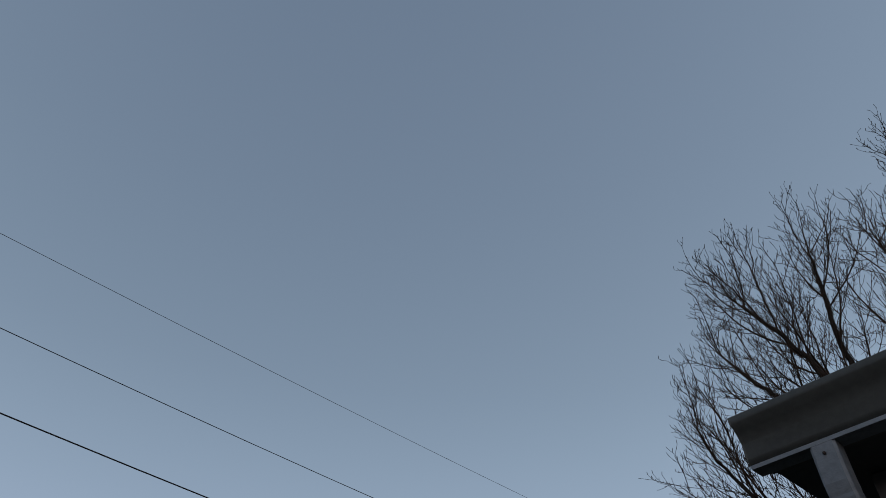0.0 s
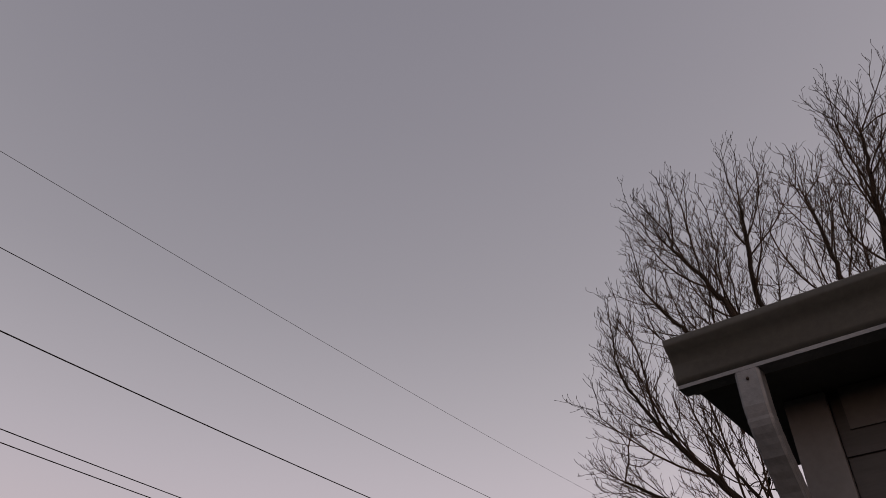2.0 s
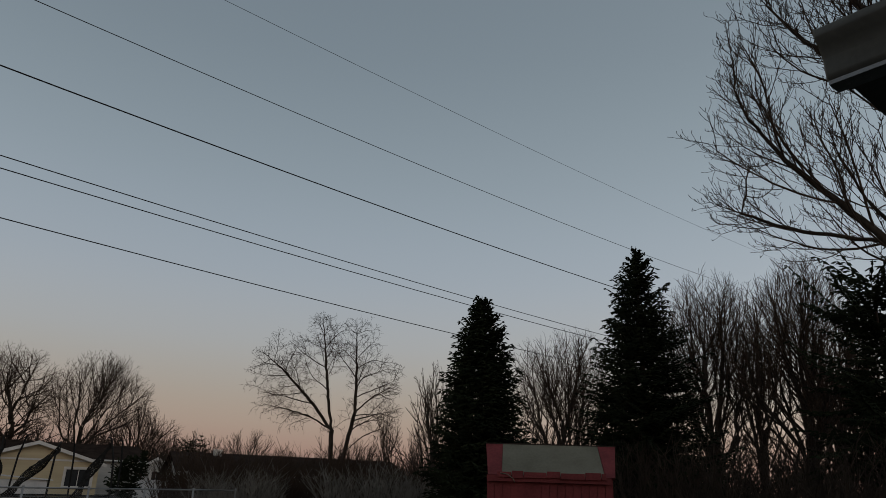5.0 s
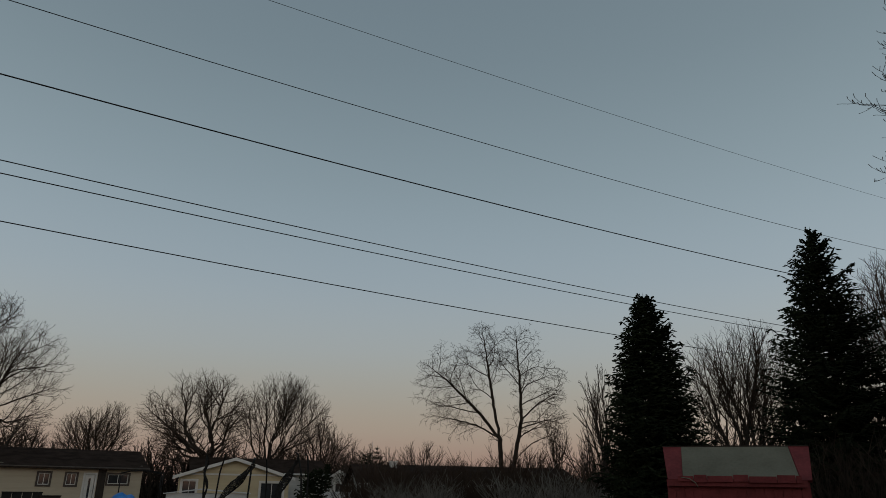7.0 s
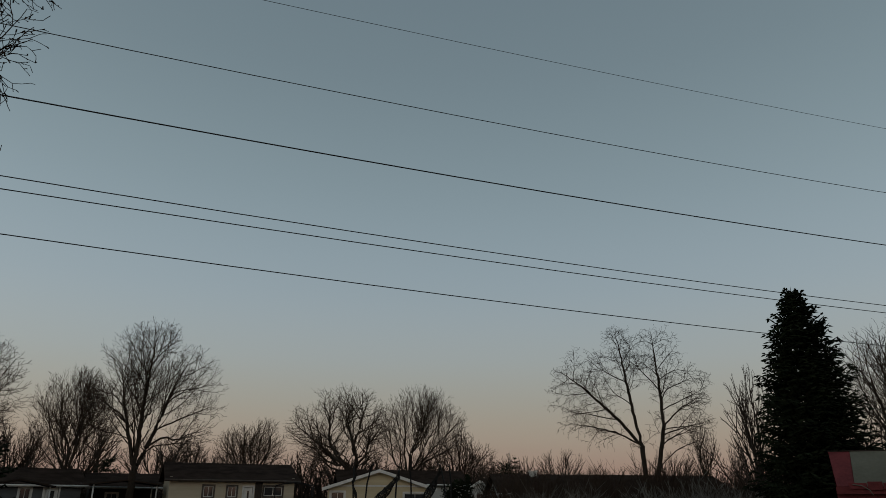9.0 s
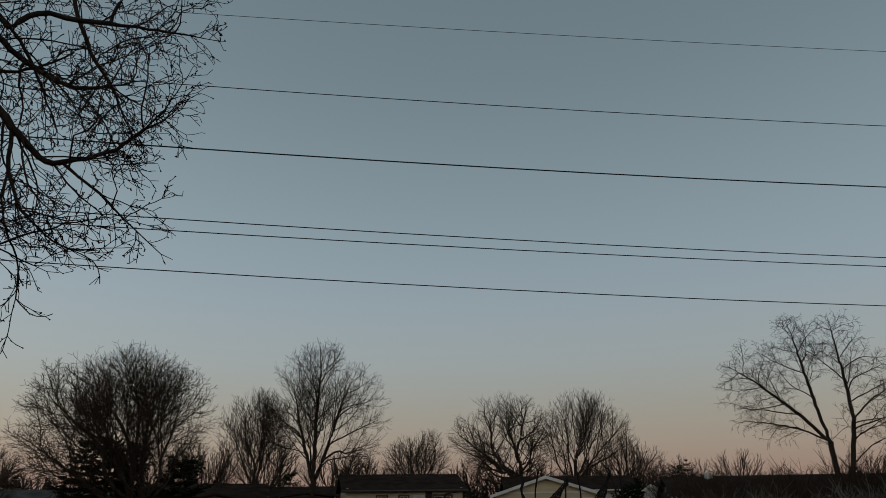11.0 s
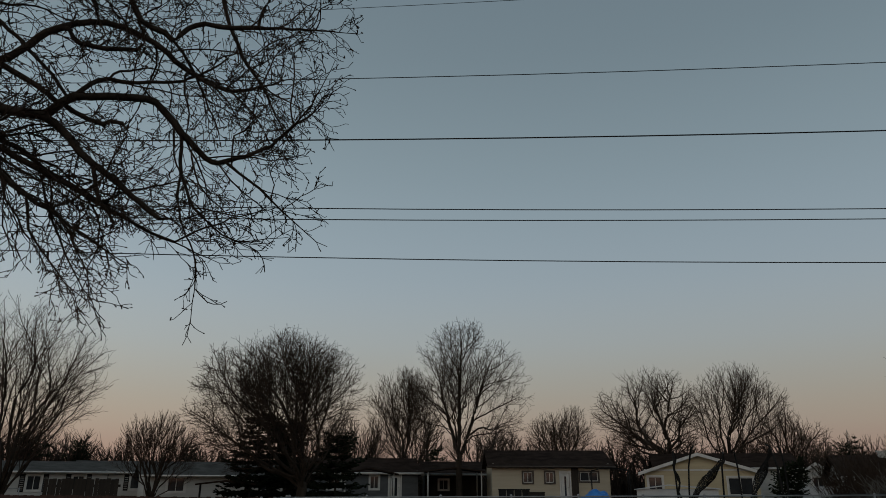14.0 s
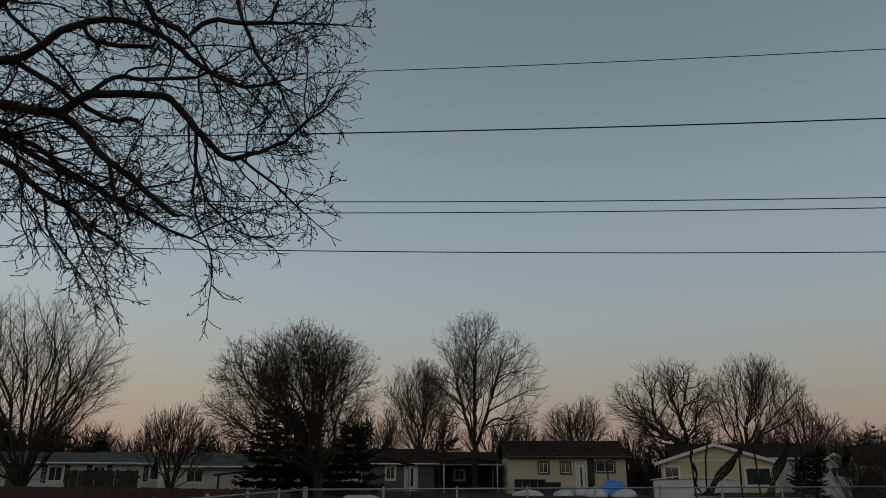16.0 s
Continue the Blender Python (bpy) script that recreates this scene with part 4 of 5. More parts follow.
big("bare twin-crowned tree behind a house", 10.1, 85, [[(0, 0, 0), (0, 0, 1.5)]], [((-1.6, 0, 5.6), (2.4, 2.4, 3.6)), ((1.5, 0, 6.0), (2.6, 2.4, 4.0))], 32,
    limbs=14, fork=1.0, lift=0.45, ratio=(0.7, 0.55, 0.5), gaps=(0.48, 0.32, 0.23), bias=0.1, tip=0.016, trunk=0.3, spread=(44, 50, 52), twig_bias=0.1, fan=0.1, heart=0.3)
big("low bare tree behind a house", 6.1, 88, [[(0, 0, 0), (0, 0, 1.5)]], [((0, 0, 4.6), (2.6, 2.4, 3.4))], 33,
    limbs=12, fork=1.0, lift=0.5, gaps=(0.5, 0.33, 0.24), bias=0.15, tip=0.016, trunk=0.24, spread=(44, 50, 52), twig_bias=0.1, fan=0.1, heart=0.3)
big("bare bushy tree behind a yellow house", 26.2, 76, [[(0, 0, 0), (0, 0, 1.2)]], [((-0.6, 0, 5.0), (3.2, 2.6, 3.6)), ((2.4, 0, 4.0), (2.2, 2.2, 3.0))], 34,
    limbs=20, fork=0.8, lift=0.55, gaps=(0.46, 0.32, 0.23), bias=0.2, tip=0.0145, trunk=0.28, spread=(44, 50, 52), twig_bias=0.1, fan=0.1, heart=0.3)

# ordinary trees farther off: three shapes, set out many times
KINDS = [
    bare_tree("bare_tree", "bare round-headed tree in the distance", (0, 0, 0), [[(0, 0, 0), (0, 0, 2.6), (0, 0, 6)]], [((0, 0, 6.3), (3.5, 3.3, 3.8))], 41,
              group="distant trees", limbs=10, fork=1.6, lift=0.42, ratio=(0.75, 0.6, 0.5), gaps=(0.9, 0.68, 0.54), tip=0.024, twig_bias=0.1, fan=0.18, heart=0.3, trunk=0.26),
    bare_tree("bare_tree", "bare upright tree in the distance", (0, 0, 0), [[(0, 0, 0), (0, 0, 1.8)]], [((0, 0, 6.0), (2.9, 2.7, 4.3))], 42,
              group="distant trees", limbs=14, fork=1.2, gaps=(0.95, 0.72, 0.56), bias=0.15, twig_bias=0.1, tip=0.023, fan=0.18, heart=0.3, trunk=0.24, spread=(38, 46, 48)),
    bare_tree("bare_tree", "bare wide low tree in the distance", (0, 0, 0), [[(0, 0, 0), (0, 0, 1.2)]], [((0, 0, 5.2), (4.5, 4.0, 3.7))], 43,
              group="distant trees", limbs=12, fork=0.7, lift=0.45, ratio=(0.75, 0.6, 0.5), gaps=(0.95, 0.72, 0.56), bias=0.1, tip=0.023, fan=0.18, heart=0.3, trunk=0.26),
]
TOPS = [10.2, 10.4, 9.0]


def far_tree(kind, az, d, h, wide=1.0, turn=0.0):
    s = h / TOPS[kind]
    src = KINDS[kind]
    ob = copy_thing(src, Matrix.Identity(4))
    ob.location = spot(az, d, 0)
    ob.rotation_euler = (0, 0, turn)
    ob.scale = (s * wide, s * wide, s)


for row in [(0, 13.4, 112, 7.8, 0.7), (1, 28.6, 84, 6.4, 1.0), (1, 30.2, 70, 5.6, 1.2),
            (2, 14.6, 88, 5.6, 1.0), (2, 17.2, 90, 6.2, 1.1), (2, 20.4, 86, 6.0, 1.1), (2, 23.2, 88, 6.4, 1.0), (2, 8.2, 92, 6.4, 0.9), (2, 3.4, 84, 7.6, 1.0), (2, -1.2, 82, 8.6, 1.0), (2, -5.4, 80, 8.0, 1.0), (2, -8.0, 84, 7.6, 1.0), (2, -16.8, 82, 5.4, 1.0), (2, -24, 84, 5.4, 1.0),
            (0, 31.6, 125, 8.4, 0.6), (1, 44.7, 60, 7.4, 0.75), (1, 46.9, 64, 6.6, 0.7), (1, 48.3, 47, 9.4, 0.75), (2, 37.0, 115, 5.8, 1.0), (2, 42.6, 90, 6.8, 1.0),
            (1, 72.6, 44, 12.6, 0.75), (1, 83.5, 40, 11.5, 1.0), (1, 66.6, 46, 10.0, 0.8), (1, 62.5, 50, 9.0, 0.8), (1, 77.6, 50, 12.5, 0.9),
            (0, -25.5, 80, 6.6, 1.0), (1, -22.5, 75, 6.2, 0.9), (1, -18.8, 72, 6.4, 0.9), (0, -28.0, 85, 7.0, 0.9), (0, -0.2, 80, 9.0, 0.8), (1, -4.6, 78, 8.2, 0.8),
            (1, -6.8, 76, 8.8, 0.9), (0, 15.6, 95, 7.0, 1.0), (0, 19.8, 92, 7.4, 1.0), (1, 23.5, 95, 7.4, 1.0), (2, 27.4, 100, 6.0, 1.0)]:
    far_tree(row[0], row[1], row[2], row[3], row[4], row[1] * 1.7)
for i, k in enumerate(KINDS):
    turned(k, (4.8, 79.0, 34.1)[i], (112, 38, 118)[i])


# ---------------------------------------------------------------- conifers
def conifer(label, az, d, h, radius, seed, name="spruce_tree", skirt=0.6, gap=0.0, shape=0.85, ragged=0.18, whorl=0.34, droop=0.25, full=1.0, layer=7.0, thick=1.0, scatter=0.05, group="evergreen trees"):
    """A spruce: a trunk with whorls of boughs, each bough a spray of needle-clad twigs."""
    rng = np.random.default_rng(seed)
    root = new(name)
    tagged(root, label, "tree", group)
    v, f = tube([(0, 0, 0), (0.03, 0, h * 0.4), (0, 0.02, h * 0.75), (0, 0, h)], [0.03 * h * 0.55, 0.011 * h, 0.006 * h, 0.008], 8)
    mesh_object("trunk", v, f, BARK, root, smooth=True)
    A, B, W = [], [], []

    def spindle(a, b, w):
        A.append(a)
        B.append(b)
        W.append(w * thick)
    z = skirt
    while z < h - 0.15:
        t = (z - skirt) / (h - skirt)
        reach = radius * (1 - t) ** shape + 0.05
        n = max(5, int((7 + 7 * (1 - t)) * full))
        for k in range(n):
            if rng.random() < gap:
                continue
            a = rng.uniform(0, 2 * np.pi)
            L = reach * (1 + rng.normal(0, ragged)) * (0.93 + 0.09 * math.sin(z * layer + 2.1 * math.sin(a)))
            if L < 0.12:
                continue
            out = np.array([np.cos(a), np.sin(a), 0])
            side = np.array([-np.sin(a), np.cos(a), 0])
            rise = 0.75 * t * t + 0.1 * t - 0.16 + rng.normal(0, scatter)
            m = max(3, int(L / 0.22))
            prev = np.array([0, 0, z])
            for i in range(1, m + 1):
                s = i / m
                p = np.array([0, 0, z]) + out * L * s + np.array([0, 0, L * (rise * s - droop * s * (1 - s) * 1.2 + 0.1 * s * s)])
                p = p + rng.normal(0, 0.02, 3)
                spindle(prev, p + (p - prev) * 0.3, 0.085 if i < m else 0.055)
                tw = (0.22 + 0.34 * (1 - s)) * min(1.0, L) * rng.uniform(0.7, 1.3)
                for sg in (-1, 1):
                    q = p + out * tw * 0.6 + side * sg * tw + np.array([0, 0, -0.22 * tw + rng.normal(0, 0.05)])
                    spindle(p, q, 0.06)
                    if tw > 0.25:
                        mid = (p + q) / 2
                        spindle(mid, mid + out * tw * 0.5 + np.array([0, 0, -0.12 * tw]), 0.048)
                        spindle(mid, mid + side * sg * tw * 0.4 + np.array([0, 0, -0.3 * tw]), 0.048)
                prev = p
        z += whorl * (0.55 + 0.6 * (1 - t)) * rng.uniform(0.7, 1.2)
    spindle(np.array([0, 0, h - 0.5]), np.array([0, 0, h + 0.1]), 0.05)
    A, B, W = np.array(A), np.array(B), np.array(W)
    dr = B - A
    dr /= np.linalg.norm(dr, axis=1, keepdims=True) + 1e-9
    ref = np.where(np.abs(dr[:, 2:3]) > 0.9, np.array([[1.0, 0, 0]]), np.array([[0, 0, 1.0]]))
    u = np.cross(dr, ref)
    u /= np.linalg.norm(u, axis=1, keepdims=True)
    w = np.cross(dr, u)
    M = A + (B - A) * 0.45
    ang = np.array([0, 2.09, 4.19])
    ring = M[:, None] + W[:, None, None] * (np.cos(ang)[None, :, None] * u[:, None] + np.sin(ang)[None, :, None] * w[:, None] * 0.6)
    verts = np.concatenate([A[:, None], ring, B[:, None]], axis=1).reshape(-1, 3)
    b0 = np.arange(len(A))[:, None] * 5
    tri = [b0 + np.array([[0, i, j]]) for i, j in ((2, 1), (3, 2), (1, 3))] + [b0 + np.array([[4, i, j]]) for i, j in ((1, 2), (2, 3), (3, 1))]
    c = new("crown", fast_mesh("crown", verts, np.concatenate(tri), NEEDLE, smooth=False))
    c.parent = root
    return turned(root, az, d)


conifer("dense dark conical spruce", 52.1, 23, height(14.6, 23), 2.0, 61, shape=0.68, ragged=0.08, whorl=0.2, skirt=0.3, full=1.7, thick=0.8)
conifer("tall dark spruce with ragged boughs and gaps", 64.7, 29, height(18.35, 29), 3.4, 62, skirt=1.2, gap=0.1, shape=0.9, ragged=0.2, whorl=0.26, full=1.35, layer=5.0, thick=0.95)
conifer("dark irregular pine among bare trees", 81.0, 30, height(15.0, 30), 3.0, 63, name="pine_tree", skirt=2.5, gap=0.25, shape=0.35, ragged=0.42, whorl=0.34, droop=0.1, layer=2.2, thick=1.1, scatter=0.4)
conifer("dark spruce behind a round bare tree", -14.0, 45, height(4.8, 45), 1.6, 64, thick=1.6, ragged=0.2, whorl=0.4)
conifer("dark spruce behind a round bare tree", -10.6, 47, height(4.4, 47), 2.0, 164, thick=1.6, ragged=0.25, whorl=0.42, shape=0.6)
conifer("low dark spruce behind a round bare tree", -7.4, 45, height(3.4, 45), 1.7, 165, thick=1.6, ragged=0.25, whorl=0.4, shape=0.45)
conifer("dark spruce behind a round bare tree", -12.2, 48, height(4.6, 48), 2.1, 166, thick=1.6, ragged=0.25, whorl=0.45, shape=0.5)
conifer("dark low evergreen in the distance", 30.6, 110, height(3.1, 110), 2.6, 65, whorl=0.9)
conifer("dark low evergreen in the distance", -27.5, 68, height(2.6, 68), 2.0, 66, whorl=0.9)
conifer("slim dark columnar evergreen shrub", 25.6, 44, height(0.9, 44), 0.6, 67, name="columnar_evergreen", skirt=0.1, shape=0.3, whorl=0.2)
conifer("slim dark columnar evergreen shrub", 26.3, 44, height(1.3, 44), 0.55, 68, name="columnar_evergreen", skirt=0.1, shape=0.35, whorl=0.2)
conifer("slim dark columnar evergreen shrub", 26.9, 55, height(1.7, 55), 0.5, 69, name="columnar_evergreen", skirt=0.1, shape=0.5, whorl=0.2)
for a, d, e, r in ((-31.5, 70, 3.6, 2.6), (-28.8, 74, 3.0, 2.8), (-25.4, 72, 2.8, 2.4), (-18.0, 76, 2.6, 2.4), (0.6, 72, 2.4, 2.4), (29.9, 66, 2.6, 2.2)):
    conifer("dark evergreen among bare trees behind the houses", a, d, height(e, d), r, int(a * 10) + 900, name="evergreen_tree", whorl=0.55, shape=0.6, ragged=0.22, full=0.9, skirt=0.2, group="background evergreens")


# ---------------------------------------------------------------- brush, hedges and distant woods
def brush_mesh(name, stems, mat):
    """Upright forked stems: rows of foot, height, lean and radius."""
    rng = np.random.default_rng(len(stems))
    segs_a, segs_b, ra, rb = [], [], [], []
    for x, y, z, h, r in stems:
        p = np.array([x, y, z])
        d = np.array([rng.normal(0, 0.22), rng.normal(0, 0.22), 1.0])
        n = 4
        for i in range(n):
            d = d + np.array([rng.normal(0, 0.14), rng.normal(0, 0.14), 0])
            q = p + d / np.linalg.norm(d) * h / n
            segs_a.append(p), segs_b.append(q), ra.append(r * (1 - i / n * 0.7)), rb.append(r * (1 - (i + 1) / n * 0.7))
            for _ in range(2):
                e = d + np.array([rng.normal(0, 0.7), rng.normal(0, 0.7), 0.1])
                e = e / np.linalg.norm(e) * h * rng.uniform(0.12, 0.3)
                segs_a.append(q), segs_b.append(q + e), ra.append(r * 0.4), rb.append(r * 0.2)
            p = q
    A, B, ra, rb = np.array(segs_a), np.array(segs_b), np.array(ra), np.array(rb)
    d = B - A
    d /= np.linalg.norm(d, axis=1, keepdims=True) + 1e-9
    ref = np.where(np.abs(d[:, 2:3]) > 0.92, np.array([[1.0, 0, 0]]), np.array([[0, 0, 1.0]]))
    u = np.cross(d, ref)
    u /= np.linalg.norm(u, axis=1, keepdims=True)
    v = np.cross(d, u)
    ang = np.arange(3) * 2.0944
    o = np.cos(ang)[None, :, None] * u[:, None] + np.sin(ang)[None, :, None] * v[:, None]
    verts = np.concatenate([A[:, None] + ra[:, None, None] * o, B[:, None] + rb[:, None, None] * o], axis=1).reshape(-1, 3)
    b0 = np.arange(len(A))[:, None] * 6
    quads = np.concatenate([b0 + np.array([[k, (k + 1) % 3, 3 + (k + 1) % 3, 3 + k]]) for k in range(3)])
    return fast_mesh(name, verts, quads, mat)


def brush(name, label, cat, az0, az1, d0, d1, h0, h1, count, r, seed, mat, kind=""):
    rng = random.Random(seed)
    stems = []
    for _ in range(count):
        a, d = rng.uniform(az0, az1), rng.uniform(d0, d1)
        p = spot(a, d)
        k = 0.75 + 0.5 * noise.noise(Vector((a * 0.55, seed, 0)))
        stems.append((p.x, p.y, 0.0, rng.uniform(h0, h1) * k, r * rng.uniform(0.6, 1.3)))
    ob = new(name, brush_mesh(name, stems, mat))
    tagged(ob, label, cat, kind=kind)
    return ob


brush("far_woods", "distant line of bare brown woods along the horizon", "woods", -45, 95, 96, 124, 3.4, 5.4, 1300, 0.13, 71, BARK_RED, "stuff")
brush("far_woods", "grey-brown bare brush between the houses", "woods", -42, 31, 70, 84, 2.8, 5.2, 1500, 0.14, 72, BARK, "stuff")
brush("bare_hedge", "tangled bare hedge of grey-brown shrubs", "hedge", 28.3, 49, 31, 35, 1.7, 2.6, 1300, 0.028, 73, BARK_RED, "stuff")
brush("thicket", "brown tangled brush behind the hedge", "thicket", 29.5, 51, 38, 46, 2.7, 3.6, 1200, 0.034, 79, BARK_RED, "stuff")
brush("bare_hedge", "pale-barked bare shrubs along the yard boundary", "hedge", 31.0, 37.0, 27, 29.5, 1.5, 2.1, 260, 0.018, 74, PALE_TWIG, "stuff")
brush("bare_hedge", "pale-barked bare shrubs along the yard boundary", "hedge", 40.3, 48.2, 27, 29.5, 1.7, 2.4, 330, 0.024, 77, PALE_TWIG, "stuff")
brush("far_woods", "dark bare brush behind the neighbouring houses", "woods", 28.5, 33, 56, 62, 2.2, 4.4, 420, 0.04, 78, BARK, "stuff")
brush("far_woods", "dark brown brush behind the white houses", "woods", -40, -24, 72, 79, 4.6, 7.4, 800, 0.055, 80, BARK_RED, "stuff")
brush("thicket", "dark tangled bare thicket under tall trees", "thicket", 48, 100, 31, 38, 3.0, 5.6, 1300, 0.05, 75, BARK, "stuff")
brush("thicket", "dark bare undergrowth beside the spruces", "thicket", 62, 100, 24, 28, 1.8, 4.0, 1200, 0.028, 76, BARK, "stuff")


# ---------------------------------------------------------------- fences
def chain_fence(a, b, posts, h=1.2):
    root = new("chain_link_fence")
    root.location = a
    d = Vector(b) - Vector(a)
    L = d.length
    root.rotation_euler.z = math.atan2(d.y, d.x)
    tagged(root, "low galvanised chain-link fence round the yard", "fence", "yard fences")
    v, f = tube([(0, 0, h), (L, 0, h)], 0.021, 8)
    mesh_object("top_rail", v, f, GALV, root, "grey steel top rail", smooth=True)
    v, f = tube([(0, 0, -0.05), (0, 0, h + 0.03)], 0.03, 8)
    me = None
    for i in range(posts + 1):
        if me is None:
            ob = mesh_object("post", v, f, GALV, root, smooth=True)
            me = ob.data
        else:
            ob = new("post", me)
            ob.parent = root
        ob.location.x = L * i / posts
        bm = bmesh.new()
        bmesh.ops.create_uvsphere(bm, u_segments=8, v_segments=6, radius=0.036)
        bmesh.ops.translate(bm, verts=bm.verts, vec=(0, 0, h + 0.035))
        part("post_cap", bm, GALV, ob)
    pieces = []
    s = 0.075
    for i in range(-int(h / s), int(L / s)):
        for sg in (1, -1):
            x0 = i * s if sg > 0 else i * s + h
            x1 = x0 + sg * (h - 0.05)
            z0, z1 = 0.03, h - 0.02
            if x0 < 0 or x1 < 0 or x0 > L or x1 > L:
                continue
            pieces.append(tube([(x0, 0.012 * sg, z0), (x1, 0.012 * sg, z1)], 0.0014, 3, False))
    v, f = join(pieces)
    mesh_object("wire_mesh", v, f, GALV, root, "woven steel diamond mesh")


chain_fence((-3.75, 19.0, 0), (15.5, 23.2, 0), 10)
chain_fence((-4.9, 9.5, 0), (-3.8, 18.9, 0), 5)
chain_fence((-40, 43, 0), (-22.5, 41, 0), 8)


def board_fence(name, label, a, b, h, mat, w=0.14):
    root = new(name)
    root.location = a
    d = Vector(b) - Vector(a)
    L = d.length
    root.rotation_euler.z = math.atan2(d.y, d.x)
    tagged(root, label, "fence", "yard fences")
    bm = prism_bm([(0, 0), (w - 0.004, 0), (w - 0.004, h - 0.015), (w - 0.015, h), (0.012, h), (0, h - 0.015)], 1, 0, 0.02)
    me = bpy.data.meshes.new("board")
    bm.to_mesh(me)
    bm.free()
    me.materials.append(mat)
    rng = random.Random(int(L * 100))
    for i in range(int(L / w)):
        o = new("board", me)
        o.parent = root
        o.location = (i * w, 0, rng.uniform(-0.02, 0.015))
        o.rotation_euler.y = rng.uniform(-0.008, 0.008)
    for z in (0.3, h - 0.3):
        part("rail", box_bm([(0, 0.022, z, L, 0.06, z + 0.09)]), mat, root)
    for i in range(int(L / 2.4) + 1):
        part("post", box_bm([(min(i * 2.4, L - 0.1), 0.062, 0, min(i * 2.4, L - 0.1) + 0.1, 0.16, h - 0.02)]), mat, root)


board_fence("board_fence", "low red-brown stained wooden board fence", (-16.5, 24.3, 0), (-4.2, 19.2, 0), 1.2, RUST_WOOD)
board_fence("board_fence", "tall weathered dark wooden fence panel", tuple(spot(-27.5, 31)), tuple(spot(-22.7, 31)), 1.68, DARK_WOOD)
board_fence("board_fence", "pale wooden fence behind bare trees", tuple(spot(26.6, 52)), tuple(spot(29.2, 53)), 1.3, GREY_SHED)


# ---------------------------------------------------------------- red playhouse with a grey roof sheet
def playhouse():
    d = 14.5
    root = new("playhouse")
    root.location = spot(57.4, d)
    root.rotation_euler.z = radians(-57.4 + 2)
    tagged(root, "faded red wooden playhouse with a loose grey roof sheet", "playhouse")
    hw = 1.24
    z0, z1 = 1.86, 2.47
    wall_h = 1.84
    # front wall as planks with an arched doorway between
    pl = 0.15
    x = -hw + 0.1
    while x < hw - 0.1 - 1e-6:
        mid = x + pl / 2
        lo = 0.03
        if abs(mid) < 0.36:
            lo = 1.1 + math.sqrt(max(0.0, 0.36 ** 2 - mid ** 2))
        part("plank", box_bm([(x, 0.0, lo, x + pl - 0.006, 0.03, wall_h)]), RED_PAINT, root)
        x += pl
    part("back_wall", box_bm([(-hw + 0.1, 1.4, 0.03, hw - 0.1, 1.43, wall_h)]), RED_PAINT, root)
    for sx in (-hw + 0.1, hw - 0.13):
        part("side_wall", box_bm([(sx, 0.032, 0.03, sx + 0.03, 1.398, wall_h)]), RED_PAINT, root)
    part("floor", box_bm([(-hw + 0.14, 0.04, 0.0, hw - 0.14, 1.39, 0.05)]), DARK_WOOD, root)
    # roof: a leaning front slope in three fields, and a back slope
    yr = 0.62

    def slope(xa0, xb0, xa1, xb1, y_off, t, mat, name, label=""):
        bm = bmesh.new()
        pts = [(xa0, -0.1 + y_off, z0), (xb0, -0.1 + y_off, z0), (xb1, yr + y_off, z1), (xa1, yr + y_off, z1)]
        lo = [bm.verts.new(p) for p in pts]
        hi = [bm.verts.new((p[0], p[1] + t, p[2] - t * 0.6)) for p in pts]
        bm.faces.new(lo)
        bm.faces.new(hi[::-1])
        for i in range(4):
            bm.faces.new((lo[i], hi[i], hi[(i + 1) % 4], lo[(i + 1) % 4]))
        bmesh.ops.recalc_face_normals(bm, faces=bm.faces)
        return part(name, bm, mat, root, label)
    slope(-hw + 0.12, -hw + 0.38, -hw + 0.04, -hw + 0.38, 0, 0.06, RED_PAINT, "roof_side", "red side field of the roof")
    slope(hw - 0.12, hw + 0.05, hw - 0.19, hw + 0.15, 0, 0.06, RED_PAINT, "roof_side", "red side field of the roof")
    slope(-hw + 0.38, hw - 0.12, -hw + 0.38, hw - 0.19, 0.03, 0.03, RED_PAINT, "roof_deck")
    slope(-hw + 0.39, hw - 0.14, -hw + 0.385, hw - 0.2, 0.0, 0.014, GREY_BOARD, "roof_sheet", "grey-green sheet laid over the roof")
    bm = prism_bm([(yr + 0.03, z1), (1.5, z0), (1.5, z0 - 0.05), (yr + 0.03, z1 - 0.06)], 0, -hw + 0.04, hw + 0.14)
    part("back_slope", bm, RED_PAINT, root)
    part("ridge_board", box_bm([(-hw + 0.03, yr - 0.01, z1 + 0.002, hw + 0.15, yr + 0.1, z1 + 0.02)]), DARK_WOOD, root)
    # splintered lower edge
    rng = random.Random(4)
    x = -hw + 0.3
    while x < hw - 0.18:
        w = rng.uniform(0.2, 0.5)
        part("edge_strip", box_bm([(x, -0.135 - rng.uniform(0, 0.02), z0 - 0.03 - rng.uniform(0, 0.025), min(x + w, hw - 0.12), -0.105, z0 + rng.uniform(0.05, 0.085))]), RED_PAINT, root)
        x += w + 0.01
    part("fascia", box_bm([(-hw + 0.1, -0.1, z0 - 0.12, hw - 0.02, -0.06, z0 - 0.005)]), RED_PAINT, root)
    v, f = tube([(-hw + 0.36, -0.14, z0 + 0.03), (-hw + 0.5, -0.17, z0 + 0.01), (-hw + 0.6, -0.18, z0 - 0.06), (-hw + 0.64, -0.17, z0 - 0.14)], 0.008, 5)
    mesh_object("loose_strip", v, f, GREY_BOARD, root, "loose pale strip hanging from the edge", smooth=True)


playhouse()


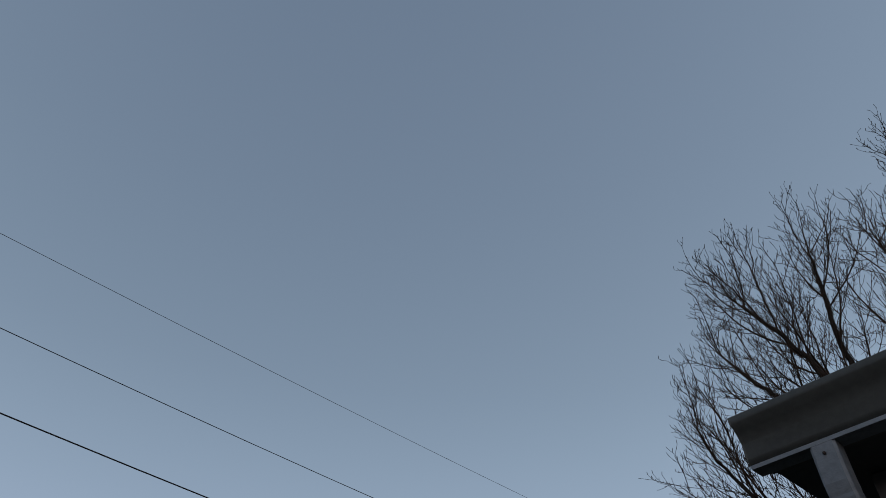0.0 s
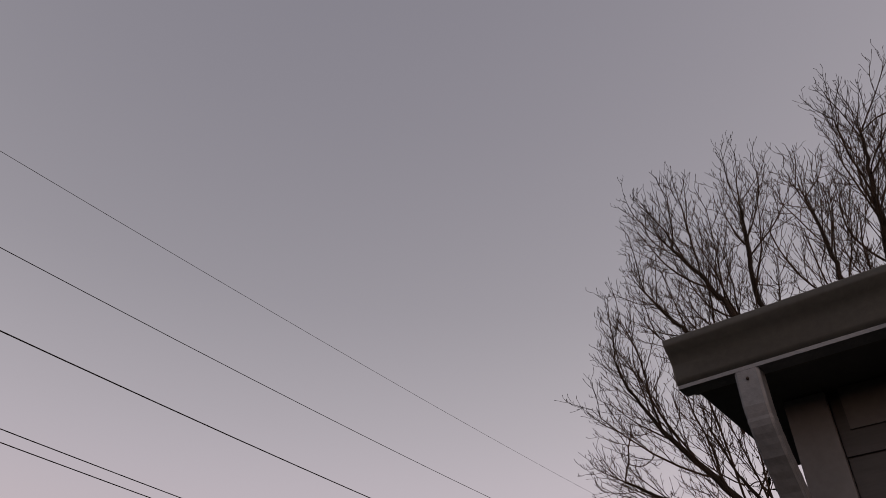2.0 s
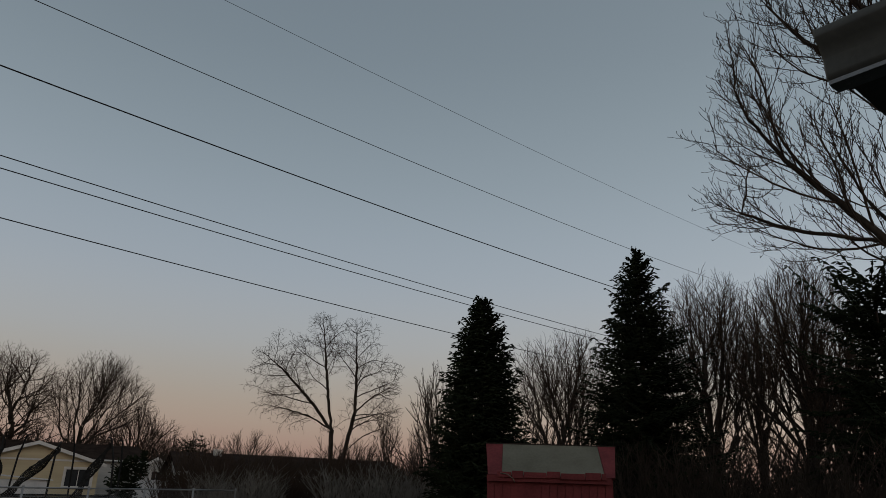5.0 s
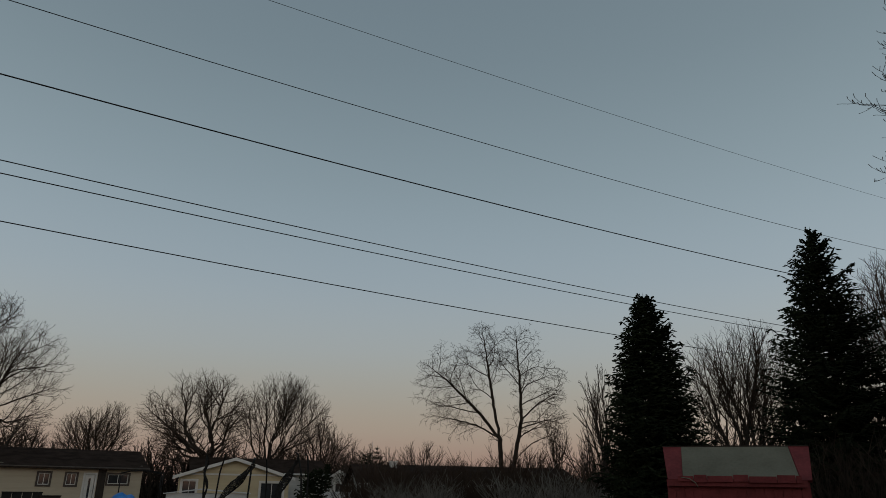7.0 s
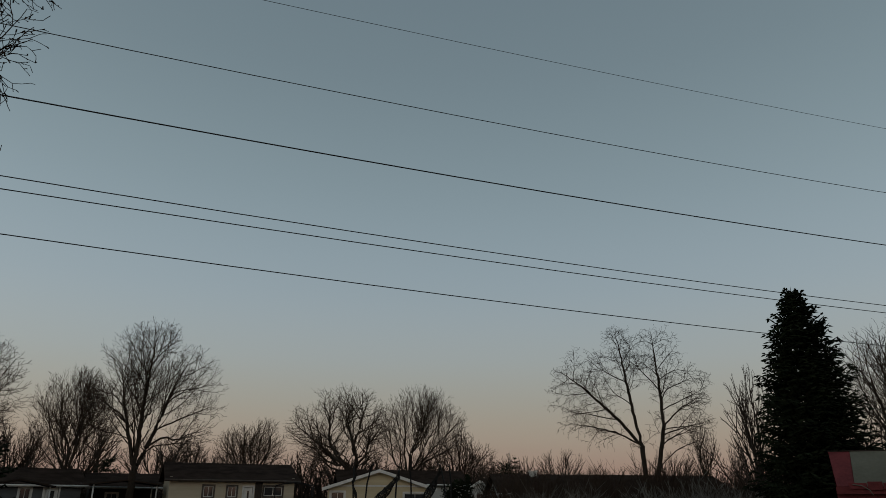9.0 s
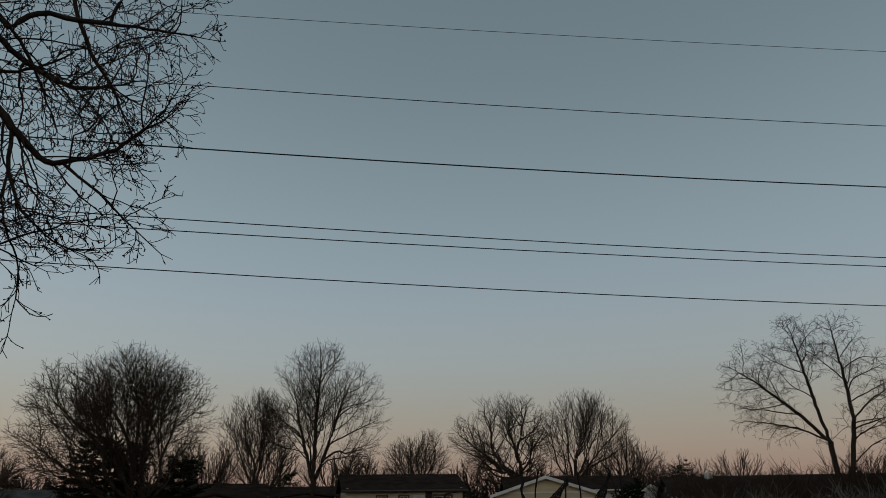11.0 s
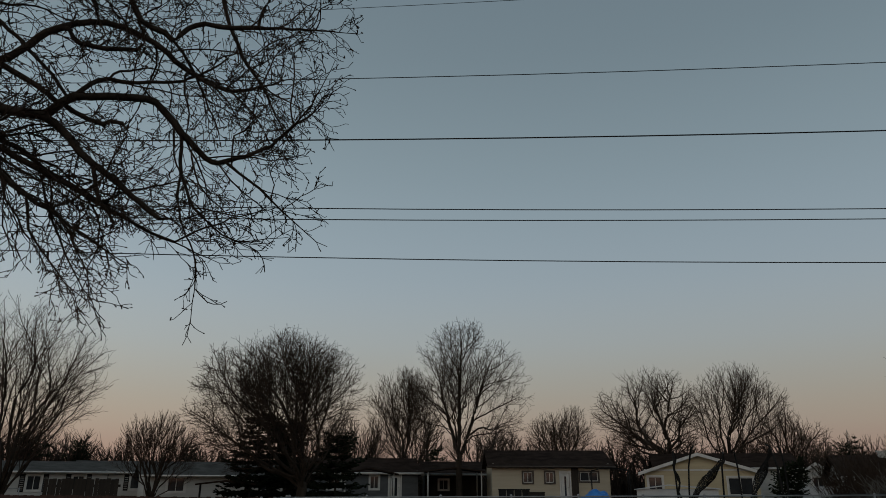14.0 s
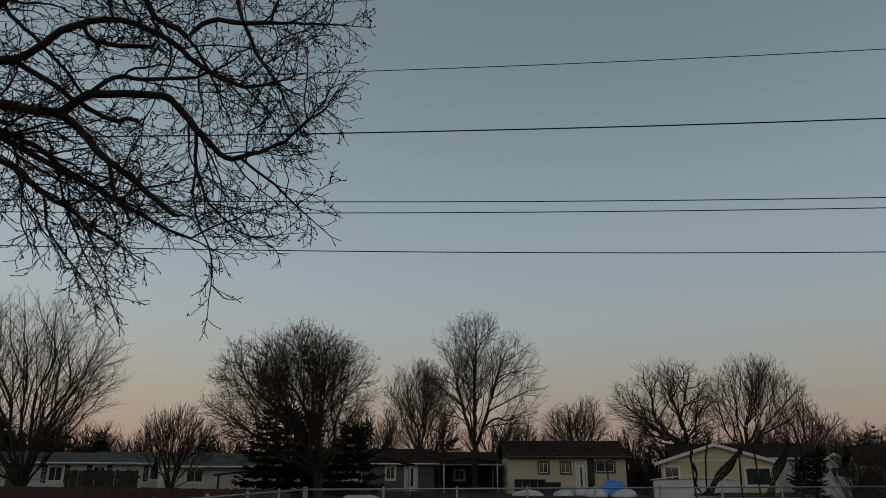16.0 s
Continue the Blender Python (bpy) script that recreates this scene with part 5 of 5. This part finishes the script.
# ---------------------------------------------------------------- trampoline with torn safety net
def trampoline():
    root = new("trampoline")
    az, d, R = 22.0, 27.0, 1.85
    root.location = spot(az, d)
    root.rotation_euler.z = radians(-az)
    tagged(root, "round trampoline with bent black poles and torn net", "trampoline")
    ring = [(R * math.cos(2 * math.pi * i / 40), R * math.sin(2 * math.pi * i / 40), 0.85) for i in range(41)]
    v, f = tube(ring, 0.025, 6, False)
    mesh_object("ring_frame", v, f, GALV, root, smooth=True)
    bm = bmesh.new()
    bmesh.ops.create_circle(bm, cap_ends=True, segments=40, radius=R - 0.3)
    bmesh.ops.translate(bm, verts=bm.verts, vec=(0, 0, 0.83))
    r = bmesh.ops.extrude_face_region(bm, geom=list(bm.faces))
    bmesh.ops.translate(bm, verts=[e for e in r["geom"] if isinstance(e, bmesh.types.BMVert)], vec=(0, 0, -0.008))
    part("jumping_mat", bm, NETTING, root, "black jumping mat")
    pieces = []
    for i in range(40):
        a0, a1 = 2 * math.pi * i / 40, 2 * math.pi * (i + 1) / 40
        pieces.append(([(rr * math.cos(a), rr * math.sin(a), z) for z in (0.9, 0.87) for rr, a in ((R - 0.3, a0), (R + 0.03, a0), (R + 0.03, a1), (R - 0.3, a1))],
                       [(0, 1, 2, 3), (7, 6, 5, 4), (0, 4, 5, 1), (2, 6, 7, 3), (1, 5, 6, 2), (3, 7, 4, 0)]))
    v, f = join(pieces)
    mesh_object("spring_pad", v, f, BLACK_PLASTIC, root)
    tops = []
    for i in range(6):
        a = 2 * math.pi * (i + 0.35) / 6
        x, y = R * math.cos(a), R * math.sin(a)
        lean = (0.06, -0.05, 0.1, -0.16, 0.08, -0.1)[i]
        hgt = (2.7, 2.55, 2.75, 2.6, 2.45, 2.7)[i]
        top = (x * 0.94 + lean, y * 0.94, hgt)
        v, f = tube([(x, y, 0.0), (x * 1.02, y * 1.02, 1.2), (x + lean * 0.4, y, 2.1), top, (top[0] - x * 0.06, top[1] - y * 0.06, hgt + 0.05)], 0.03, 7)
        mesh_object("pole", v, f, BLACK_PLASTIC, root, "black foam-clad net pole", smooth=True)
        tops.append(top)
        v, f = tube([(x * 0.98, y * 0.98, 0.84), (x * 0.98, y * 0.98, 0.03), (x * 0.75, y * 0.75, 0.03)], 0.022, 6)
        mesh_object("leg", v, f, GALV, root, smooth=True)
    # torn net: sagging gathered curtains made of strands
    rng = np.random.default_rng(3)

    def curtain(p0, p1, low0, low1, sag, n, m):
        pcs = []
        grid = np.zeros((n + 1, m + 1, 3))
        for i in range(n + 1):
            s = i / n
            up = np.array(p0) * (1 - s) + np.array(p1) * s - np.array([0, 0, sag * 4 * s * (1 - s)])
            dn = np.array(low0) * (1 - s) + np.array(low1) * s
            for j in range(m + 1):
                t = j / m
                grid[i, j] = up * (1 - t) + dn * t + np.array([0.06 * math.sin(9 * t + 5 * s), 0.08 * math.sin(7 * s + 3 * t), 0]) + rng.normal(0, 0.008, 3)
        for i in range(n + 1):
            pcs.append(tube(grid[i], 0.011, 3, False))
        for j in range(m + 1):
            pcs.append(tube(grid[:, j], 0.011, 3, False))
        return join(pcs)
    b = [(R * math.cos(2 * math.pi * (i + 0.35) / 6), R * math.sin(2 * math.pi * (i + 0.35) / 6), 0.9) for i in range(6)]
    t3, t4, t5 = (np.array(tops[i]) for i in (3, 4, 5))
    b3, b4 = np.array(b[3]), np.array(b[4])
    for p0, p1, low0, low1, sag in ((t4, t4 - np.array([0.05, 0, 0.35]), b3 + np.array([0.15, 0, 0]), b3 + np.array([0.45, -0.2, 0]), 0.1),
                                    (t3, t3 - np.array([0, 0, 0.5]), b3 + np.array([0, 0, 0.4]), b3 + np.array([0.12, -0.05, 0]), 0.05),
                                    (t5, t5 - np.array([0, 0, 0.35]), b4 + np.array([0.6, 0.1, 0]), b4 + np.array([0.85, 0.15, 0]), 0.1)):
        v, f = curtain(p0, p1, low0, low1, sag, 22, 56)
        mesh_object("net", v, f, NETTING, root, "torn black safety net")


trampoline()


# ---------------------------------------------------------------- small things in the yards
def tarp_heap():
    bm = bmesh.new()
    bmesh.ops.create_icosphere(bm, subdivisions=4, radius=1)
    for v in bm.verts:
        n = noise.noise(v.co * 2.2) * 0.2 + noise.noise(v.co * 6.0) * 0.07
        z = max(v.co.z, -0.05)
        v.co = Vector((v.co.x * 1.15 * (1 + n), v.co.y * 0.8 * (1 + n), z * 1.0 * (1 + n) if z > 0 else 0.0))
    ob = part("tarp_heap", bm, BLUE_TARP)
    for p in ob.data.polygons:
        p.use_smooth = True
    ob.location = spot(12.6, 52, 0.0)
    tagged(ob, "bright blue tarpaulin draped over a heap", "tarp")


tarp_heap()


def bin_box(az, d, w, h, label, name, mat):
    root = new(name)
    root.location = spot(az, d)
    root.rotation_euler.z = radians(-az)
    tagged(root, label, name.replace("_", " "), "things along the house wall")
    part("body", prism_bm([(-w / 2 + 0.04, 0.0), (w / 2 - 0.04, 0.0), (w / 2, h), (-w / 2, h)], 1, 0, 0.5), mat, root, bevel=0.015)
    part("lid", box_bm([(-w / 2 - 0.03, -0.03, h + 0.003, w / 2 + 0.03, 0.53, h + 0.06)]), mat, root, bevel=0.012)


for a in (5.5, 6.1, 6.7, 7.3):
    bin_box(a, 54.3, 0.55, 1.0, "dark plastic storage bin beside a house wall", "storage_bin", BLACK_PLASTIC)
bin_box(8.1, 54, 1.2, 0.8, "long dark wooden box beside a house wall", "storage_box", DARK_WOOD)


def canopy(az, d, w, dep, h, label, name, post_mat, roof_mat, rise=0.35):
    root = new(name)
    root.location = spot(az, d)
    root.rotation_euler.z = radians(-az)
    tagged(root, label, name.replace("_", " "))
    for x in (0, w):
        for y in (0, dep):
            v, f = tube([(x, y, 0), (x, y, h)], 0.05, 8)
            mesh_object("post", v, f, post_mat, root, smooth=True)
    part("roof", prism_bm([(-0.3, h), (w / 2, h + rise), (w + 0.3, h), (w + 0.3, h - 0.08), (w / 2, h + rise - 0.1), (-0.3, h - 0.08)], 1, -0.3, dep + 0.3), roof_mat, root)


canopy(-17.2, 44, 2.7, 2.5, 1.45, "low dark garden canopy on slim posts", "garden_canopy", BLACK_PLASTIC, SHINGLE, 0.2)
canopy(-0.2, 58, 4.2, 5.0, 2.35, "dark open carport with pale posts", "carport", TRIM, SHINGLE, 0.3)
canopy(-6.6, 52, 3.4, 3.0, 2.1, "dark porch roof on pale posts", "porch_canopy", TRIM, SHINGLE, 0.4)


def frame_canopy():
    root = new("canopy_frame")
    root.location = spot(12.3, 53)
    root.rotation_euler.z = radians(-12)
    tagged(root, "bare dark metal canopy frame beside a house", "canopy frame")
    for y in (0, 2.2):
        for x in (0, 2.6):
            v, f = tube([(x, y, 0), (x, y, 2.3)], 0.04, 6)
            mesh_object("post", v, f, BLACK_PLASTIC, root, smooth=True)
        v, f = tube([(0, y, 2.3), (0.6, y, 2.45), (1.3, y, 2.5), (2.0, y, 2.45), (2.6, y, 2.3)], 0.035, 6)
        mesh_object("arch", v, f, BLACK_PLASTIC, root, smooth=True)


frame_canopy()


def low_shed():
    root = new("shed")
    root.location = spot(15.5, 46)
    root.rotation_euler.z = radians(-15.5 - 3)
    tagged(root, "low light grey metal shed with a shallow roof", "shed")
    L, dep, h = 4.6, 2.4, 1.15
    part("front_wall", box_bm([(0, 0, 0, L, 0.04, h)]), GREY_SHED, root)
    for x in (0.0, L - 0.04):
        part("side_wall", box_bm([(x, 0.042, 0, x + 0.04, dep, h)]), GREY_SHED, root)
    part("back_wall", box_bm([(0.042, dep - 0.04, 0, L - 0.042, dep, h)]), GREY_SHED, root)
    part("roof", prism_bm([(-0.15, h + 0.003), (L * 0.4, h + 0.26), (L + 0.15, h + 0.05), (L + 0.15, h + 0.0), (L * 0.4, h + 0.2), (-0.15, h - 0.04)], 1, -0.15, dep + 0.15), GREY_SHED, root)
    for i in range(1, 9):
        part("rib", box_bm([(L * i / 9 - 0.02, -0.018, 0.02, L * i / 9 + 0.02, -0.002, h - 0.05)]), GREY_SHED, root)


low_shed()


def mast(az, d, h):
    v, f = tube([(0, 0, 0), (0, 0, h * 0.6), (0.02, 0, h)], [0.06, 0.045, 0.02], 6)
    ob = mesh_object("radio_mast", v, f, GALV, None, smooth=True)
    ob.location = spot(az, d)
    tagged(ob, "thin distant radio mast above the trees", "mast")


mast(30.2, 120, height(3.4, 120))
